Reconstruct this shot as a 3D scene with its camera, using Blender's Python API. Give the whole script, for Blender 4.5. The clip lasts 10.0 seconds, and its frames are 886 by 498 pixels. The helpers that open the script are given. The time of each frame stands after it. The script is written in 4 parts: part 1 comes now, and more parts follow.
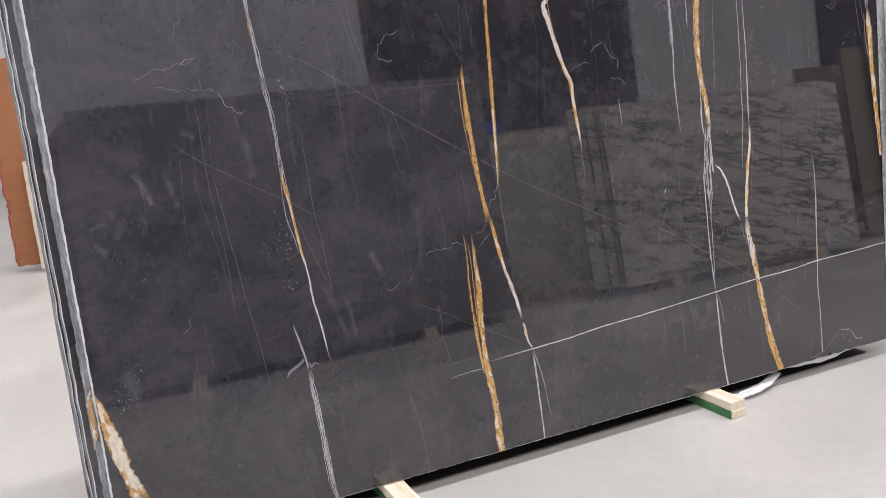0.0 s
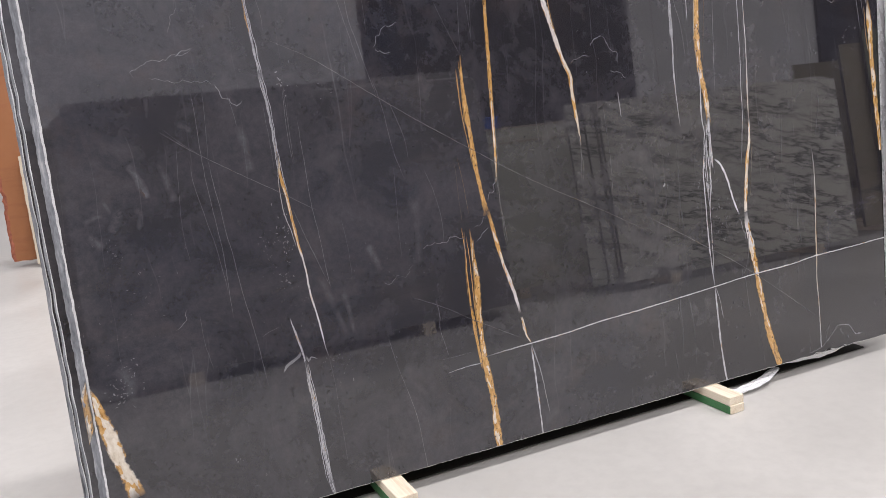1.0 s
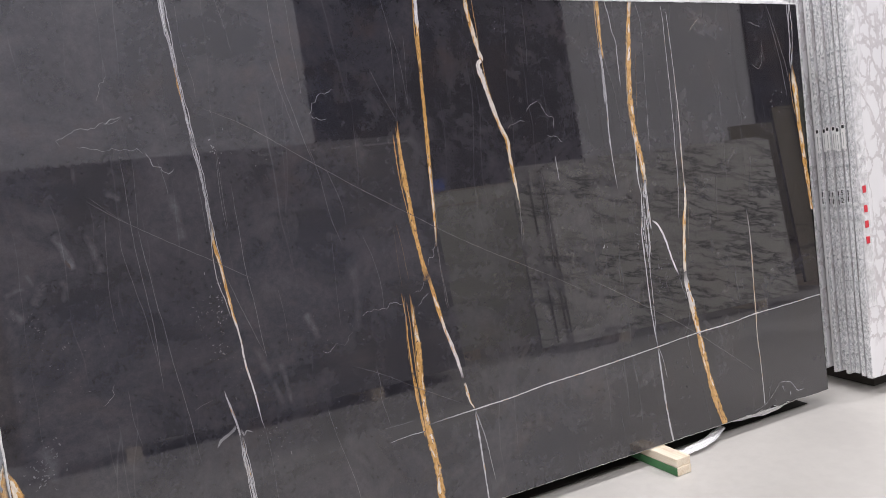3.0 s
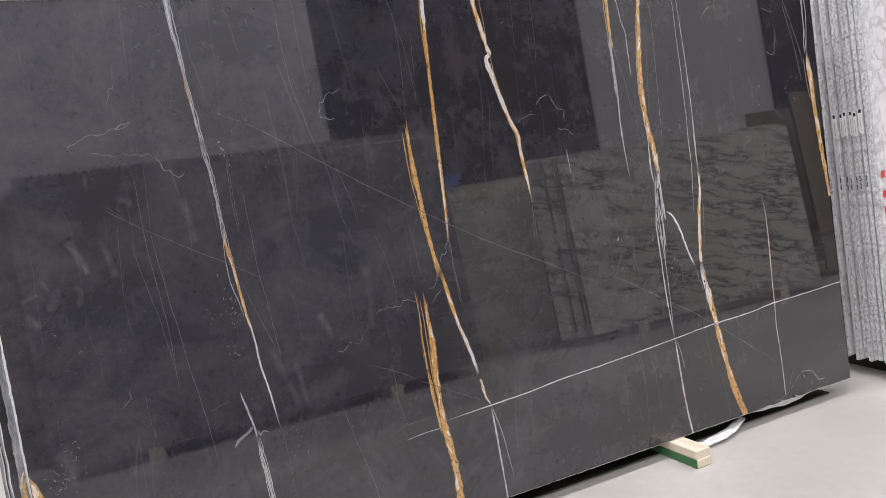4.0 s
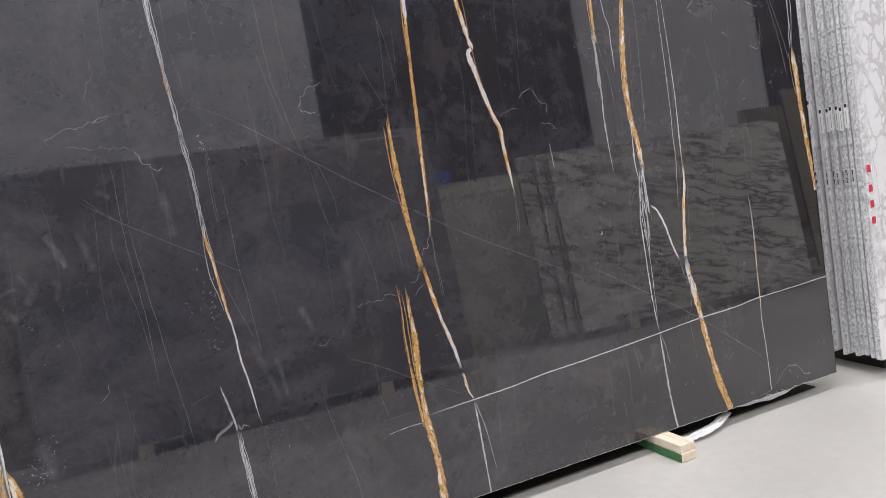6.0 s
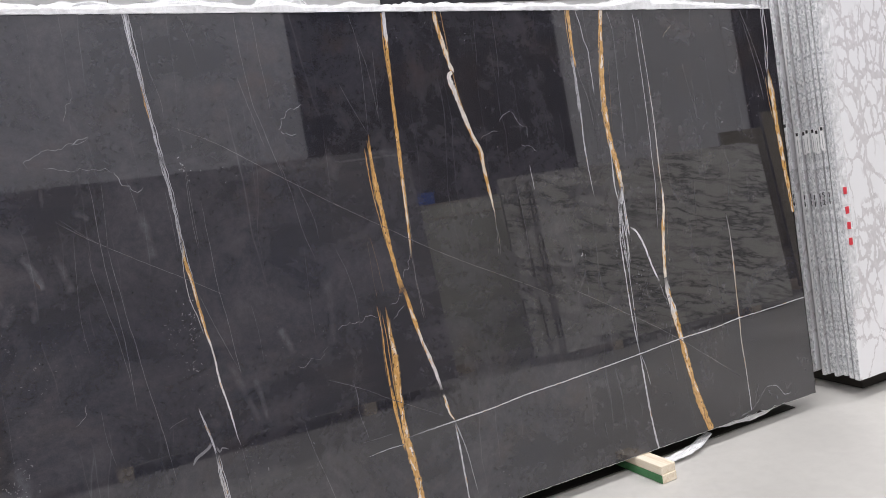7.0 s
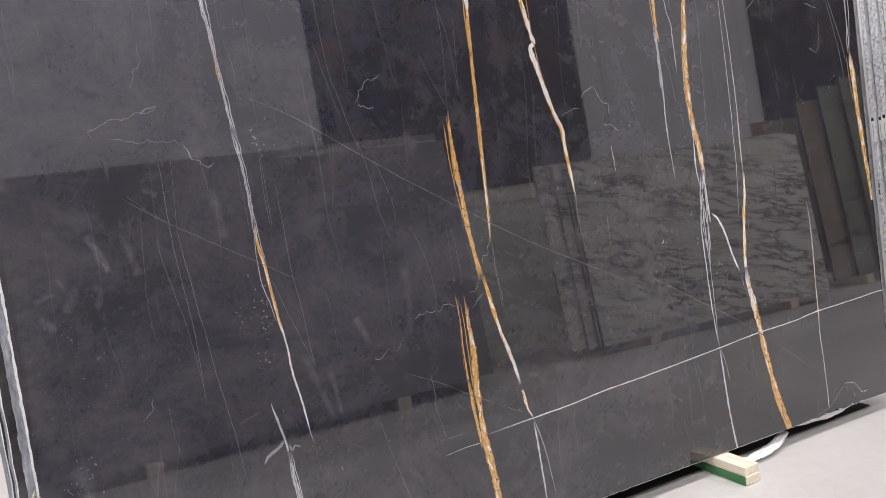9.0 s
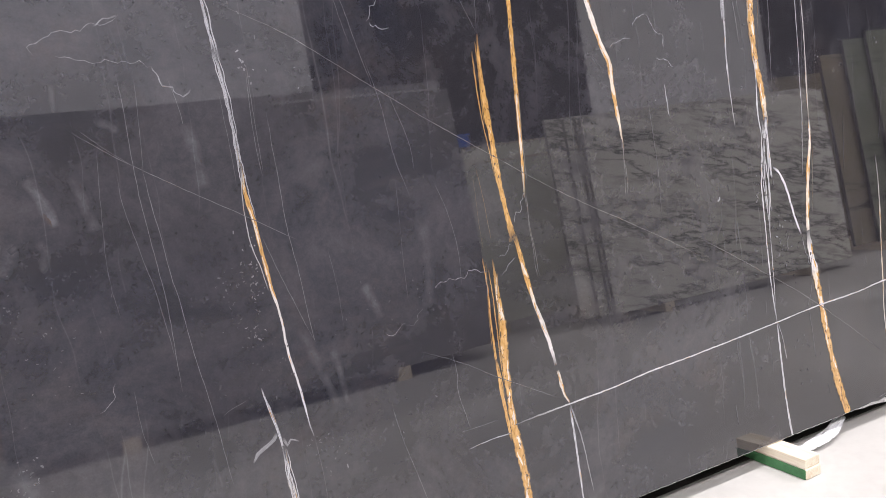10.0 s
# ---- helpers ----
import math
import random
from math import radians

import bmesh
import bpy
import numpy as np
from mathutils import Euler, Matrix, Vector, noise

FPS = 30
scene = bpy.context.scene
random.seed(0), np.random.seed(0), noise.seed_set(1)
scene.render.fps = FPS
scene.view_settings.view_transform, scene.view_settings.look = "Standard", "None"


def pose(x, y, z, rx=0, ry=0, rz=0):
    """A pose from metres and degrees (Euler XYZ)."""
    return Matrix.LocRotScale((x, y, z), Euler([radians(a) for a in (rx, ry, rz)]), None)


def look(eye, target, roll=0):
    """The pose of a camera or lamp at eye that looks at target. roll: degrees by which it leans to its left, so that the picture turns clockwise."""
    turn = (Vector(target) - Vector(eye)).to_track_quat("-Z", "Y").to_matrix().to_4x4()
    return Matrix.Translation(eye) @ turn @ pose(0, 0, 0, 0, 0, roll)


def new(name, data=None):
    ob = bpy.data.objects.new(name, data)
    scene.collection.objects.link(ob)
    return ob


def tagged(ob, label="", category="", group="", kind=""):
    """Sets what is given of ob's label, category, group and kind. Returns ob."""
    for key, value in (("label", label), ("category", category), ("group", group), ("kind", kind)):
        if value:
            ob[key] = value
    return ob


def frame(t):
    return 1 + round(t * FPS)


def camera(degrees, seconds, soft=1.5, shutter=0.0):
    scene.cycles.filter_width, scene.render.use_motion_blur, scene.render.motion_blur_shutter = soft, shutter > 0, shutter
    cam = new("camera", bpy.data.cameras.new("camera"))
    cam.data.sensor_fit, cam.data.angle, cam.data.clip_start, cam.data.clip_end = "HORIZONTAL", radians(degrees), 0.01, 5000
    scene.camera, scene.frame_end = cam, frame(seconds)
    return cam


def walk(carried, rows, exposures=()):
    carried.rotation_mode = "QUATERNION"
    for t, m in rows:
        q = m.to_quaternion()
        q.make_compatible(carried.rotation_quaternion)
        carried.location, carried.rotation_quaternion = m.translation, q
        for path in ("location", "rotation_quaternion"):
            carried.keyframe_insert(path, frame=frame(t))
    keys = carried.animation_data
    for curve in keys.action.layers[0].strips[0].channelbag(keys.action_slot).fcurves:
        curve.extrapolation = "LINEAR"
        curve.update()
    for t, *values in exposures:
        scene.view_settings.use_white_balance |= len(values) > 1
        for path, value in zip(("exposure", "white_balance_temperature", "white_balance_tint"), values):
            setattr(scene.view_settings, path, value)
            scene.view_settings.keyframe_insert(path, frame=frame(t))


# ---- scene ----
LEAN = 3.5          # degrees by which the slab stacks lean back
REST = pose(0, 0, 0.07, -LEAN, 0, 0)   # frame of the leaning black slab: x along its foot, z up its face
cam = camera(57.3, 10.0, soft=0.65)
PATH = [
    (0, (-0.394, -2.52, 1.164), (0.373, -0.695, 0.876), -6.6),
    (0.5, (-0.394, -2.51, 1.158), (0.374, -0.686, 0.87), -6.6),
    (1, (-0.391, -2.505, 1.151), (0.38, -0.684, 0.855), -6.5),
    (1.5, (-0.38, -2.498, 1.143), (0.451, -0.701, 0.863), -5.9),
    (2, (-0.363, -2.496, 1.141), (0.527, -0.72, 0.91), -5.7),
    (2.5, (-0.347, -2.497, 1.155), (0.558, -0.721, 0.989), -6.5),
    (4, (-0.306, -2.507, 1.161), (0.543, -0.704, 0.992), -8.5),
    (4.5, (-0.293, -2.507, 1.154), (0.551, -0.703, 0.972), -8.6),
    (5, (-0.282, -2.506, 1.143), (0.564, -0.702, 0.961), -8.6),
    (5.5, (-0.27, -2.516, 1.135), (0.573, -0.711, 0.954), -8.6),
    (7, (-0.246, -2.544, 1.138), (0.646, -0.758, 1.01), -8.5),
    (7.5, (-0.252, -2.55, 1.144), (0.644, -0.766, 1.03), -8.3),
    (8, (-0.276, -2.517, 1.138), (0.62, -0.733, 1.021), -8.3),
    (8.5, (-0.313, -2.434, 1.134), (0.581, -0.65, 1.005), -8.3),
    (8.8, (-0.377, -2.322, 1.106), (0.526, -0.541, 0.984), -8.25),
    (9, (-0.409, -2.248, 1.134), (0.49, -0.468, 0.99), -8.0),
    (9.2, (-0.429, -2.198, 1.139), (0.464, -0.415, 0.979), -7.86),
    (9.5, (-0.435, -2.072, 1.122), (0.468, -0.299, 0.924), -7.5),
    (9.7, (-0.397, -1.993, 1.124), (0.500, -0.220, 0.897), -7.24),
    (10, (-0.308, -1.825, 1.1), (0.603, -0.061, 0.857), -7.3),
]
walk(cam, [(t, REST @ look(eye, target, roll)) for t, eye, target, roll in PATH], exposures=[(0.0, 0.05, 6500, 10), (1.5, 0.1, 6500, 9.5), (2.5, 0.08, 6500, 9.5), (4.0, 0.0, 6500, 9), (5.5, 0.0, 6470, 8), (7.2, 0.0, 6430, 7), (8.2, -0.04, 6430, 7.5), (8.7, 0.08, 6470, 9), (9.2, 0.27, 6500, 10), (9.6, 0.42, 6500, 10), (10.0, 0.6, 6500, 10)])

# ---- world and lamps ----
world = bpy.data.worlds.new("world")
scene.world = world
world.use_nodes = True
world.node_tree.nodes["Background"].inputs[0].default_value = (0.55, 0.6, 0.7, 1)
world.node_tree.nodes["Background"].inputs[1].default_value = 0.02
LAMP_POWER = 246.0
LAMP_COLOUR = (1.0, 0.965, 0.985)
ROW_POWER = {-6.0: 1.15, -0.9: 1.0, 5.0: 0.7, 11.0: 0.4}
LAMP_PLACES = [(x, y) for x in (-4.5, 1.5, 7.5, 13.5, 19.5) for y in (-6.0, -0.9, 5.0, 11.0)]
HALL = (-9.0, 24.0, -8.9, 16.0, 8.2)   # x0, x1, y0, y1, height


# ---- node helpers ----
def material(name):
    m = bpy.data.materials.new(name)
    m.use_nodes = True
    nt = m.node_tree
    return m, nt, nt.nodes["Principled BSDF"]


def node(nt, kind, inputs=None, **props):
    n = nt.nodes.new(kind)
    for k, v in props.items():
        setattr(n, k, v)
    for k, v in (inputs or {}).items():
        if isinstance(v, bpy.types.NodeSocket):
            nt.links.new(v, n.inputs[k])
        else:
            n.inputs[k].default_value = v
    return n


def coords(nt, scale=(1, 1, 1), kind="Object", turn=(0, 0, 0)):
    tc = node(nt, "ShaderNodeTexCoord")
    return node(nt, "ShaderNodeMapping", {0: tc.outputs[kind], 2: [radians(a) for a in turn], 3: scale}).outputs[0]


def grain(nt, vec, scale, detail=4.0, rough=0.55, warp=0.0):
    return node(nt, "ShaderNodeTexNoise", {"Vector": vec, "Scale": scale, "Detail": detail, "Roughness": rough, "Distortion": warp}).outputs[0]


def ramp(nt, fac, stops):
    r = node(nt, "ShaderNodeValToRGB", {0: fac})
    e = r.color_ramp.elements
    while len(e) < len(stops):
        e.new(0.5)
    for el, (p, c) in zip(e, stops):
        el.position = p
        el.color = (c, c, c, 1) if isinstance(c, float) else (*c, 1)
    return r.outputs[0]


def mix(nt, fac, a, b, how="MIX"):
    n = node(nt, "ShaderNodeMix", data_type="RGBA", blend_type=how)
    for i, v in ((0, fac), (6, a), (7, b)):
        if isinstance(v, bpy.types.NodeSocket):
            nt.links.new(v, n.inputs[i])
        else:
            n.inputs[i].default_value = v if i == 0 else (*v, 1)
    return n.outputs[2]


def maths(nt, how, a, b=0.0, clamp=False):
    return node(nt, "ShaderNodeMath", {0: a, 1: b}, operation=how, use_clamp=clamp).outputs[0]


def bump(nt, bsdf, height, strength, distance):
    b = node(nt, "ShaderNodeBump", {"Height": height, "Strength": strength, "Distance": distance})
    nt.links.new(b.outputs[0], bsdf.inputs["Normal"])


def plain(name, colour, rough, vary=0.12, scale=6.0, metal=0.0, relief=0.0):
    m, nt, b = material(name)
    v = coords(nt)
    n = maths(nt, "ADD", maths(nt, "MULTIPLY", grain(nt, v, scale), 0.6), maths(nt, "MULTIPLY", grain(nt, v, scale * 9), 0.4))
    lo = tuple(c * (1 - vary) for c in colour)
    hi = tuple(min(1, c * (1 + vary)) for c in colour)
    nt.links.new(ramp(nt, n, [(0.3, lo), (0.7, hi)]), b.inputs["Base Color"])
    b.inputs["Roughness"].default_value = rough
    b.inputs["Metallic"].default_value = metal
    if relief:
        bump(nt, b, grain(nt, v, scale * 12), 0.5, relief)
    return m


# ---- materials ----
POLISH_IOR = 1.80


def black_ground(nt):
    """Colour of the black limestone between the veins: brownish and bluish clouds, pale flecks in clusters."""
    v = coords(nt)
    cloud = grain(nt, v, 3.1, 7, 0.66, 0.8)
    ends = node(nt, "ShaderNodeSeparateXYZ", {0: v}).outputs[0]
    drift = maths(nt, "SUBTRACT", grain(nt, v, 1.3, 3), maths(nt, "MULTIPLY", maths(nt, "SUBTRACT", ends, 0.7), 0.09))
    cloud = maths(nt, "SUBTRACT", cloud, maths(nt, "MULTIPLY", maths(nt, "SUBTRACT", ends, 0.8), 0.05))
    tint = mix(nt, ramp(nt, drift, [(0.42, 0.0), (0.6, 1.0)]), (0.0190, 0.0174, 0.0225), (0.0160, 0.0168, 0.0268))
    ground = mix(nt, ramp(nt, cloud, [(0.42, 0.0), (0.72, 1.0)]), tint, (0.054, 0.051, 0.062))
    mottle = ramp(nt, grain(nt, v, 46, 5, 0.7, 0.4), [(0.3, 0.0), (0.7, 1.0)])
    ground = mix(nt, mottle, mix(nt, 0.22, ground, (0.0, 0.0, 0.0)), mix(nt, 0.0085, ground, (1.0, 1.0, 1.1)))
    warped = node(nt, "ShaderNodeVectorMath", {0: v, 1: (0, 0, 0)}, operation="ADD")
    jig = node(nt, "ShaderNodeTexNoise", {"Vector": v, "Scale": 14.0, "Detail": 3.0})
    push = node(nt, "ShaderNodeVectorMath", {0: jig.outputs[1], "Scale": 0.05}, operation="SCALE")
    nt.links.new(push.outputs[0], warped.inputs[1])
    wisp = grain(nt, warped.outputs[0], 8.0, 6, 0.6, 0.5)
    ridge = ramp(nt, maths(nt, "ABSOLUTE", maths(nt, "SUBTRACT", wisp, 0.5)), [(0.0, 1.0), (0.022, 0.0)])
    where = ramp(nt, grain(nt, v, 2.9, 5, 0.62), [(0.56, 0.0), (0.7, 1.0)])
    speck = ramp(nt, grain(nt, v, 38, 3, 0.6), [(0.46, 0.0), (0.62, 1.0)])
    flecks = maths(nt, "MULTIPLY", maths(nt, "MULTIPLY", ridge, where), speck)
    ground = mix(nt, maths(nt, "MULTIPLY", flecks, 0.07), ground, (0.30, 0.36, 0.39))
    # rust-brown haze and pale milky patches
    rust = maths(nt, "MULTIPLY", ramp(nt, grain(nt, v, 5.5, 6, 0.7), [(0.5, 0.0), (0.7, 1.0)]), ramp(nt, grain(nt, v, 1.6, 2), [(0.45, 0.0), (0.6, 1.0)]))
    ground = mix(nt, maths(nt, "MULTIPLY", rust, 0.45), ground, (0.060, 0.042, 0.036))
    milk = maths(nt, "MULTIPLY", ramp(nt, grain(nt, v, 8.0, 6, 0.68, 0.3), [(0.5, 0.0), (0.7, 1.0)]), ramp(nt, grain(nt, v, 1.9, 3), [(0.42, 0.0), (0.6, 1.0)]))
    ground = mix(nt, maths(nt, "MULTIPLY", milk, 0.6), ground, (0.075, 0.072, 0.081))
    # hairlines that run down the slab
    sway = node(nt, "ShaderNodeTexNoise", {"Vector": v, "Scale": 2.4, "Detail": 2.0})
    shift = node(nt, "ShaderNodeVectorMath", {0: sway.outputs[1], "Scale": 0.1}, operation="SCALE")
    bent = node(nt, "ShaderNodeVectorMath", {0: v, 1: shift.outputs[0]}, operation="ADD").outputs[0]
    tall = node(nt, "ShaderNodeMapping", {0: bent, 2: (0, radians(-8), 0), 3: (5.2, 0, 0.22)}).outputs[0]
    hair = node(nt, "ShaderNodeTexVoronoi", {"Vector": tall, "Scale": 1.35}, feature="DISTANCE_TO_EDGE").outputs[0]
    line = ramp(nt, hair, [(0.0, 1.0), (0.0055, 0.0)])
    spread = ramp(nt, grain(nt, v, 2.0, 5, 0.7), [(0.46, 0.0), (0.68, 1.0)])
    return mix(nt, maths(nt, "MULTIPLY", maths(nt, "MULTIPLY", line, spread), 0.2), mix(nt, ramp(nt, grain(nt, v, 210, 3, 0.65), [(0.3, 0.0), (0.7, 1.0)]), mix(nt, 0.13, ground, (0.0, 0.0, 0.0)), mix(nt, 0.0035, ground, (1.0, 1.0, 1.0))), (0.30, 0.30, 0.33))


def polish(nt, b, rough=0.012):
    b.inputs["IOR"].default_value = POLISH_IOR
    smear = grain(nt, coords(nt), 1.7, 5, 0.7)
    nt.links.new(ramp(nt, smear, [(0.35, rough), (0.75, rough + 0.022)]), b.inputs["Roughness"])


BLACK, nt, b = material("polished_black_limestone")
nt.links.new(black_ground(nt), b.inputs["Base Color"])
polish(nt, b)

VEIN, nt, b = material("vein_in_black_limestone")
ground = black_ground(nt)
uv = node(nt, "ShaderNodeTexCoord").outputs["UV"]
sep = node(nt, "ShaderNodeSeparateXYZ", {0: uv})
across = maths(nt, "ABSOLUTE", sep.outputs[1])
tone = node(nt, "ShaderNodeAttribute", attribute_name="vein")
tsep = node(nt, "ShaderNodeSeparateColor", {0: tone.outputs[0]})
habit = node(nt, "ShaderNodeSeparateColor", {0: node(nt, "ShaderNodeAttribute", attribute_name="habit").outputs[0]})


def along(sx, sy, scale=1.0, detail=3.0, rough=0.55):
    """Noise stretched along the vein: sx per metre, sy across its half width."""
    return grain(nt, node(nt, "ShaderNodeMapping", {0: uv, 3: (sx, sy, 1)}).outputs[0], scale, detail, rough)


ragged = maths(nt, "MULTIPLY", maths(nt, "SUBTRACT", along(46, 1.1, 1.0, 4, 0.6), 0.5), 1.1)
solid = ramp(nt, maths(nt, "ADD", across, ragged), [(0.70, 1.0), (0.96, 0.0)])
# feathered stretches open into threads
threads = ramp(nt, along(5.5, 2.6, 1.0, 3, 0.6), [(0.44, 0.12), (0.56, 1.0)])
solid = mix(nt, habit.outputs[0], solid, mix(nt, 1.0, solid, threads, "MULTIPLY"))
cloudy = maths(nt, "MULTIPLY", ramp(nt, across, [(0.25, 1.0), (1.0, 0.0)]), ramp(nt, grain(nt, coords(nt), 26, 5, 0.65), [(0.32, 0.1), (0.62, 1.0)]))
mask = mix(nt, habit.outputs[1], solid, cloudy)
gaps = ramp(nt, along(48, 0.4, 1.0, 3, 0.7), [(0.46, 0.0), (0.56, 1.0)])
mask = maths(nt, "MULTIPLY", mask, maths(nt, "SUBTRACT", 1.0, maths(nt, "MULTIPLY", maths(nt, "SUBTRACT", 1.0, gaps), tsep.outputs[2])))
pits = maths(nt, "MULTIPLY", ramp(nt, along(85, 1.6, 1.0, 2, 0.5), [(0.61, 0.0), (0.66, 0.85)]), ramp(nt, tsep.outputs[0], [(0.3, 0.1), (0.5, 1.0)]))
mask = maths(nt, "MULTIPLY", maths(nt, "MULTIPLY", mask, tsep.outputs[1]), maths(nt, "SUBTRACT", 1.0, pits))
fine = along(38, 1.5, 1.0, 5, 0.65)
gold = ramp(nt, fine, [(0.28, (0.22, 0.105, 0.026)), (0.45, (0.50, 0.275, 0.080)), (0.6, (0.62, 0.37, 0.135)), (0.75, (0.74, 0.55, 0.29))])
cream = ramp(nt, fine, [(0.28, (0.42, 0.33, 0.23)), (0.44, (0.64, 0.55, 0.43)), (0.62, (0.76, 0.69, 0.59))])
white = ramp(nt, fine, [(0.28, (0.36, 0.36, 0.41)), (0.48, (0.60, 0.60, 0.65)), (0.7, (0.76, 0.76, 0.79))])
pale = mix(nt, ramp(nt, tsep.outputs[0], [(0.06, 0.0), (0.3, 1.0)]), white, cream)
rim = maths(nt, "MULTIPLY", ramp(nt, across, [(0.5, 0.0), (0.8, 1.0)]), ramp(nt, tsep.outputs[0], [(0.15, 0.0), (0.4, 0.42)]))
inclusion = maths(nt, "MULTIPLY", maths(nt, "SUBTRACT", along(16, 0.7, 1.0, 3, 0.5), 0.5), 2.6)
pick = ramp(nt, maths(nt, "ADD", maths(nt, "ADD", tsep.outputs[0], rim), inclusion), [(0.42, 0.0), (0.48, 1.0)])
nt.links.new(mix(nt, mask, ground, mix(nt, pick, pale, gold)), b.inputs["Base Color"])
polish(nt, b)

SAWN, nt, b = material("sawn_grey_slab_side")
v = coords(nt)
n1 = grain(nt, node(nt, "ShaderNodeMapping", {0: v, 3: (1, 1, 0.25)}).outputs[0], 60, 4, 0.7)
nt.links.new(ramp(nt, n1, [(0.3, (0.10, 0.105, 0.12)), (0.55, (0.24, 0.25, 0.275)), (0.75, (0.46, 0.46, 0.48))]), b.inputs["Base Color"])
b.inputs["Roughness"].default_value = 0.8
bump(nt, b, n1, 0.5, 0.003)

ARRIS = plain("pale_sawn_arris", (0.62, 0.62, 0.63), 0.7, 0.3, 25)
ROUGH, nt, b = material("rough_white_marble_side")
v = coords(nt)
n1 = grain(nt, node(nt, "ShaderNodeMapping", {0: v, 3: (1, 1, 0.7)}).outputs[0], 78, 5, 0.72, 0.6)
n2 = grain(nt, v, 3.0, 3)
c = ramp(nt, n1, [(0.35, (0.22, 0.23, 0.25)), (0.47, (0.56, 0.57, 0.59)), (0.60, (0.85, 0.85, 0.86))])
nt.links.new(mix(nt, ramp(nt, n2, [(0.35, 0.0), (0.65, 0.3)]), c, (0.66, 0.66, 0.67)), b.inputs["Base Color"])
b.inputs["Roughness"].default_value = 0.85
bump(nt, b, n1, 0.7, 0.004)


def breccia(name, light, dark, scale, cut):
    """Pale polished marble broken into lumps by a grey network."""
    m, nt, b = material(name)
    v = coords(nt, (1.2, 1, 0.75))
    jig = node(nt, "ShaderNodeTexNoise", {"Vector": v, "Scale": scale * 2.6, "Detail": 6.0, "Roughness": 0.72})
    push = node(nt, "ShaderNodeVectorMath", {0: jig.outputs[1], "Scale": 0.42 / scale}, operation="SCALE")
    w = node(nt, "ShaderNodeVectorMath", {0: v, 1: push.outputs[0]}, operation="ADD").outputs[0]
    cell = node(nt, "ShaderNodeTexVoronoi", {"Vector": w, "Scale": scale}, feature="DISTANCE_TO_EDGE").outputs[0]
    cell2 = node(nt, "ShaderNodeTexVoronoi", {"Vector": w, "Scale": scale * 2.4}, feature="DISTANCE_TO_EDGE").outputs[0]
    width = ramp(nt, grain(nt, v, scale * 0.45, 3), [(0.38, 0.012), (0.66, cut)])
    net = maths(nt, "LESS_THAN", cell, width)
    crushed = ramp(nt, grain(nt, v, scale * 0.42, 2), [(0.47, 0.0), (0.51, 1.0)])
    small = maths(nt, "MULTIPLY", maths(nt, "LESS_THAN", cell2, 0.07), crushed)
    fac = maths(nt, "MAXIMUM", net, small)
    shade = mix(nt, grain(nt, v, scale * 5, 5, 0.7), dark, tuple(min(1, c * 1.9) for c in dark))
    nt.links.new(mix(nt, fac, light, shade), b.inputs["Base Color"])
    b.inputs["Roughness"].default_value = 0.12
    return m


BRECCIA = breccia("white_breccia_marble", (0.80, 0.795, 0.82), (0.42, 0.405, 0.42), 5.6, 0.06)


def streaked(name, light, dark, turn=8, scale=1.0, cut=(0.52, 0.62), rough=0.25):
    """Stone with streaks that run along the slab."""
    m, nt, b = material(name)
    v = coords(nt, (0.9 * scale, 1, 5.0 * scale), turn=(0, turn, 0))
    s = grain(nt, v, 2.2, 7, 0.68, 0.7)
    area = ramp(nt, grain(nt, coords(nt), 1.2, 3), [(0.38, 0.0), (0.6, 1.0)])
    streak = maths(nt, "MULTIPLY", ramp(nt, s, [(cut[0], 0.0), (cut[1], 1.0)]), area)
    base = mix(nt, grain(nt, coords(nt), 4.0, 6, 0.65), tuple(c * 0.8 for c in light), tuple(min(1, c * 1.15) for c in light))
    nt.links.new(mix(nt, streak, base, dark), b.inputs["Base Color"])
    b.inputs["Roughness"].default_value = rough
    return m


MARBLE, nt, b = material("grey_marble_with_dark_streaks")
v = coords(nt, turn=(0, 13, 0))
jig = node(nt, "ShaderNodeTexNoise", {"Vector": v, "Scale": 3.0, "Detail": 5.0, "Roughness": 0.6})
push = node(nt, "ShaderNodeVectorMath", {0: jig.outputs[1], "Scale": 0.10}, operation="SCALE")
w = node(nt, "ShaderNodeVectorMath", {0: v, 1: push.outputs[0]}, operation="ADD").outputs[0]
w = node(nt, "ShaderNodeMapping", {0: w, 3: (1.1, 1, 6.0)}).outputs[0]
s1 = grain(nt, w, 1.7, 7, 0.64)
veinlet = ramp(nt, maths(nt, "ABSOLUTE", maths(nt, "SUBTRACT", s1, 0.5)), [(0.0, 1.0), (0.025, 0.45), (0.06, 0.0)])
area = ramp(nt, grain(nt, node(nt, "ShaderNodeMapping", {0: v, 3: (0.6, 1, 2.2)}).outputs[0], 1.8, 4), [(0.38, 0.15), (0.52, 1.0)])
base = mix(nt, grain(nt, v, 3.0, 6, 0.65), (0.70, 0.69, 0.63), (0.86, 0.84, 0.77))
nt.links.new(mix(nt, maths(nt, "MULTIPLY", veinlet, area), base, (0.14, 0.135, 0.13)), b.inputs["Base Color"])
b.inputs["Roughness"].default_value = 0.25
GREENISH = streaked("olive_grey_stone", (0.74, 0.74, 0.65), (0.50, 0.50, 0.44), 40, 0.5, (0.45, 0.7))
UMBER = streaked("umber_stone", (0.32, 0.28, 0.20), (0.10, 0.085, 0.065), -15, 0.6)
MOSS = streaked("moss_green_stone", (0.25, 0.27, 0.20), (0.11, 0.12, 0.09), 70, 0.6)
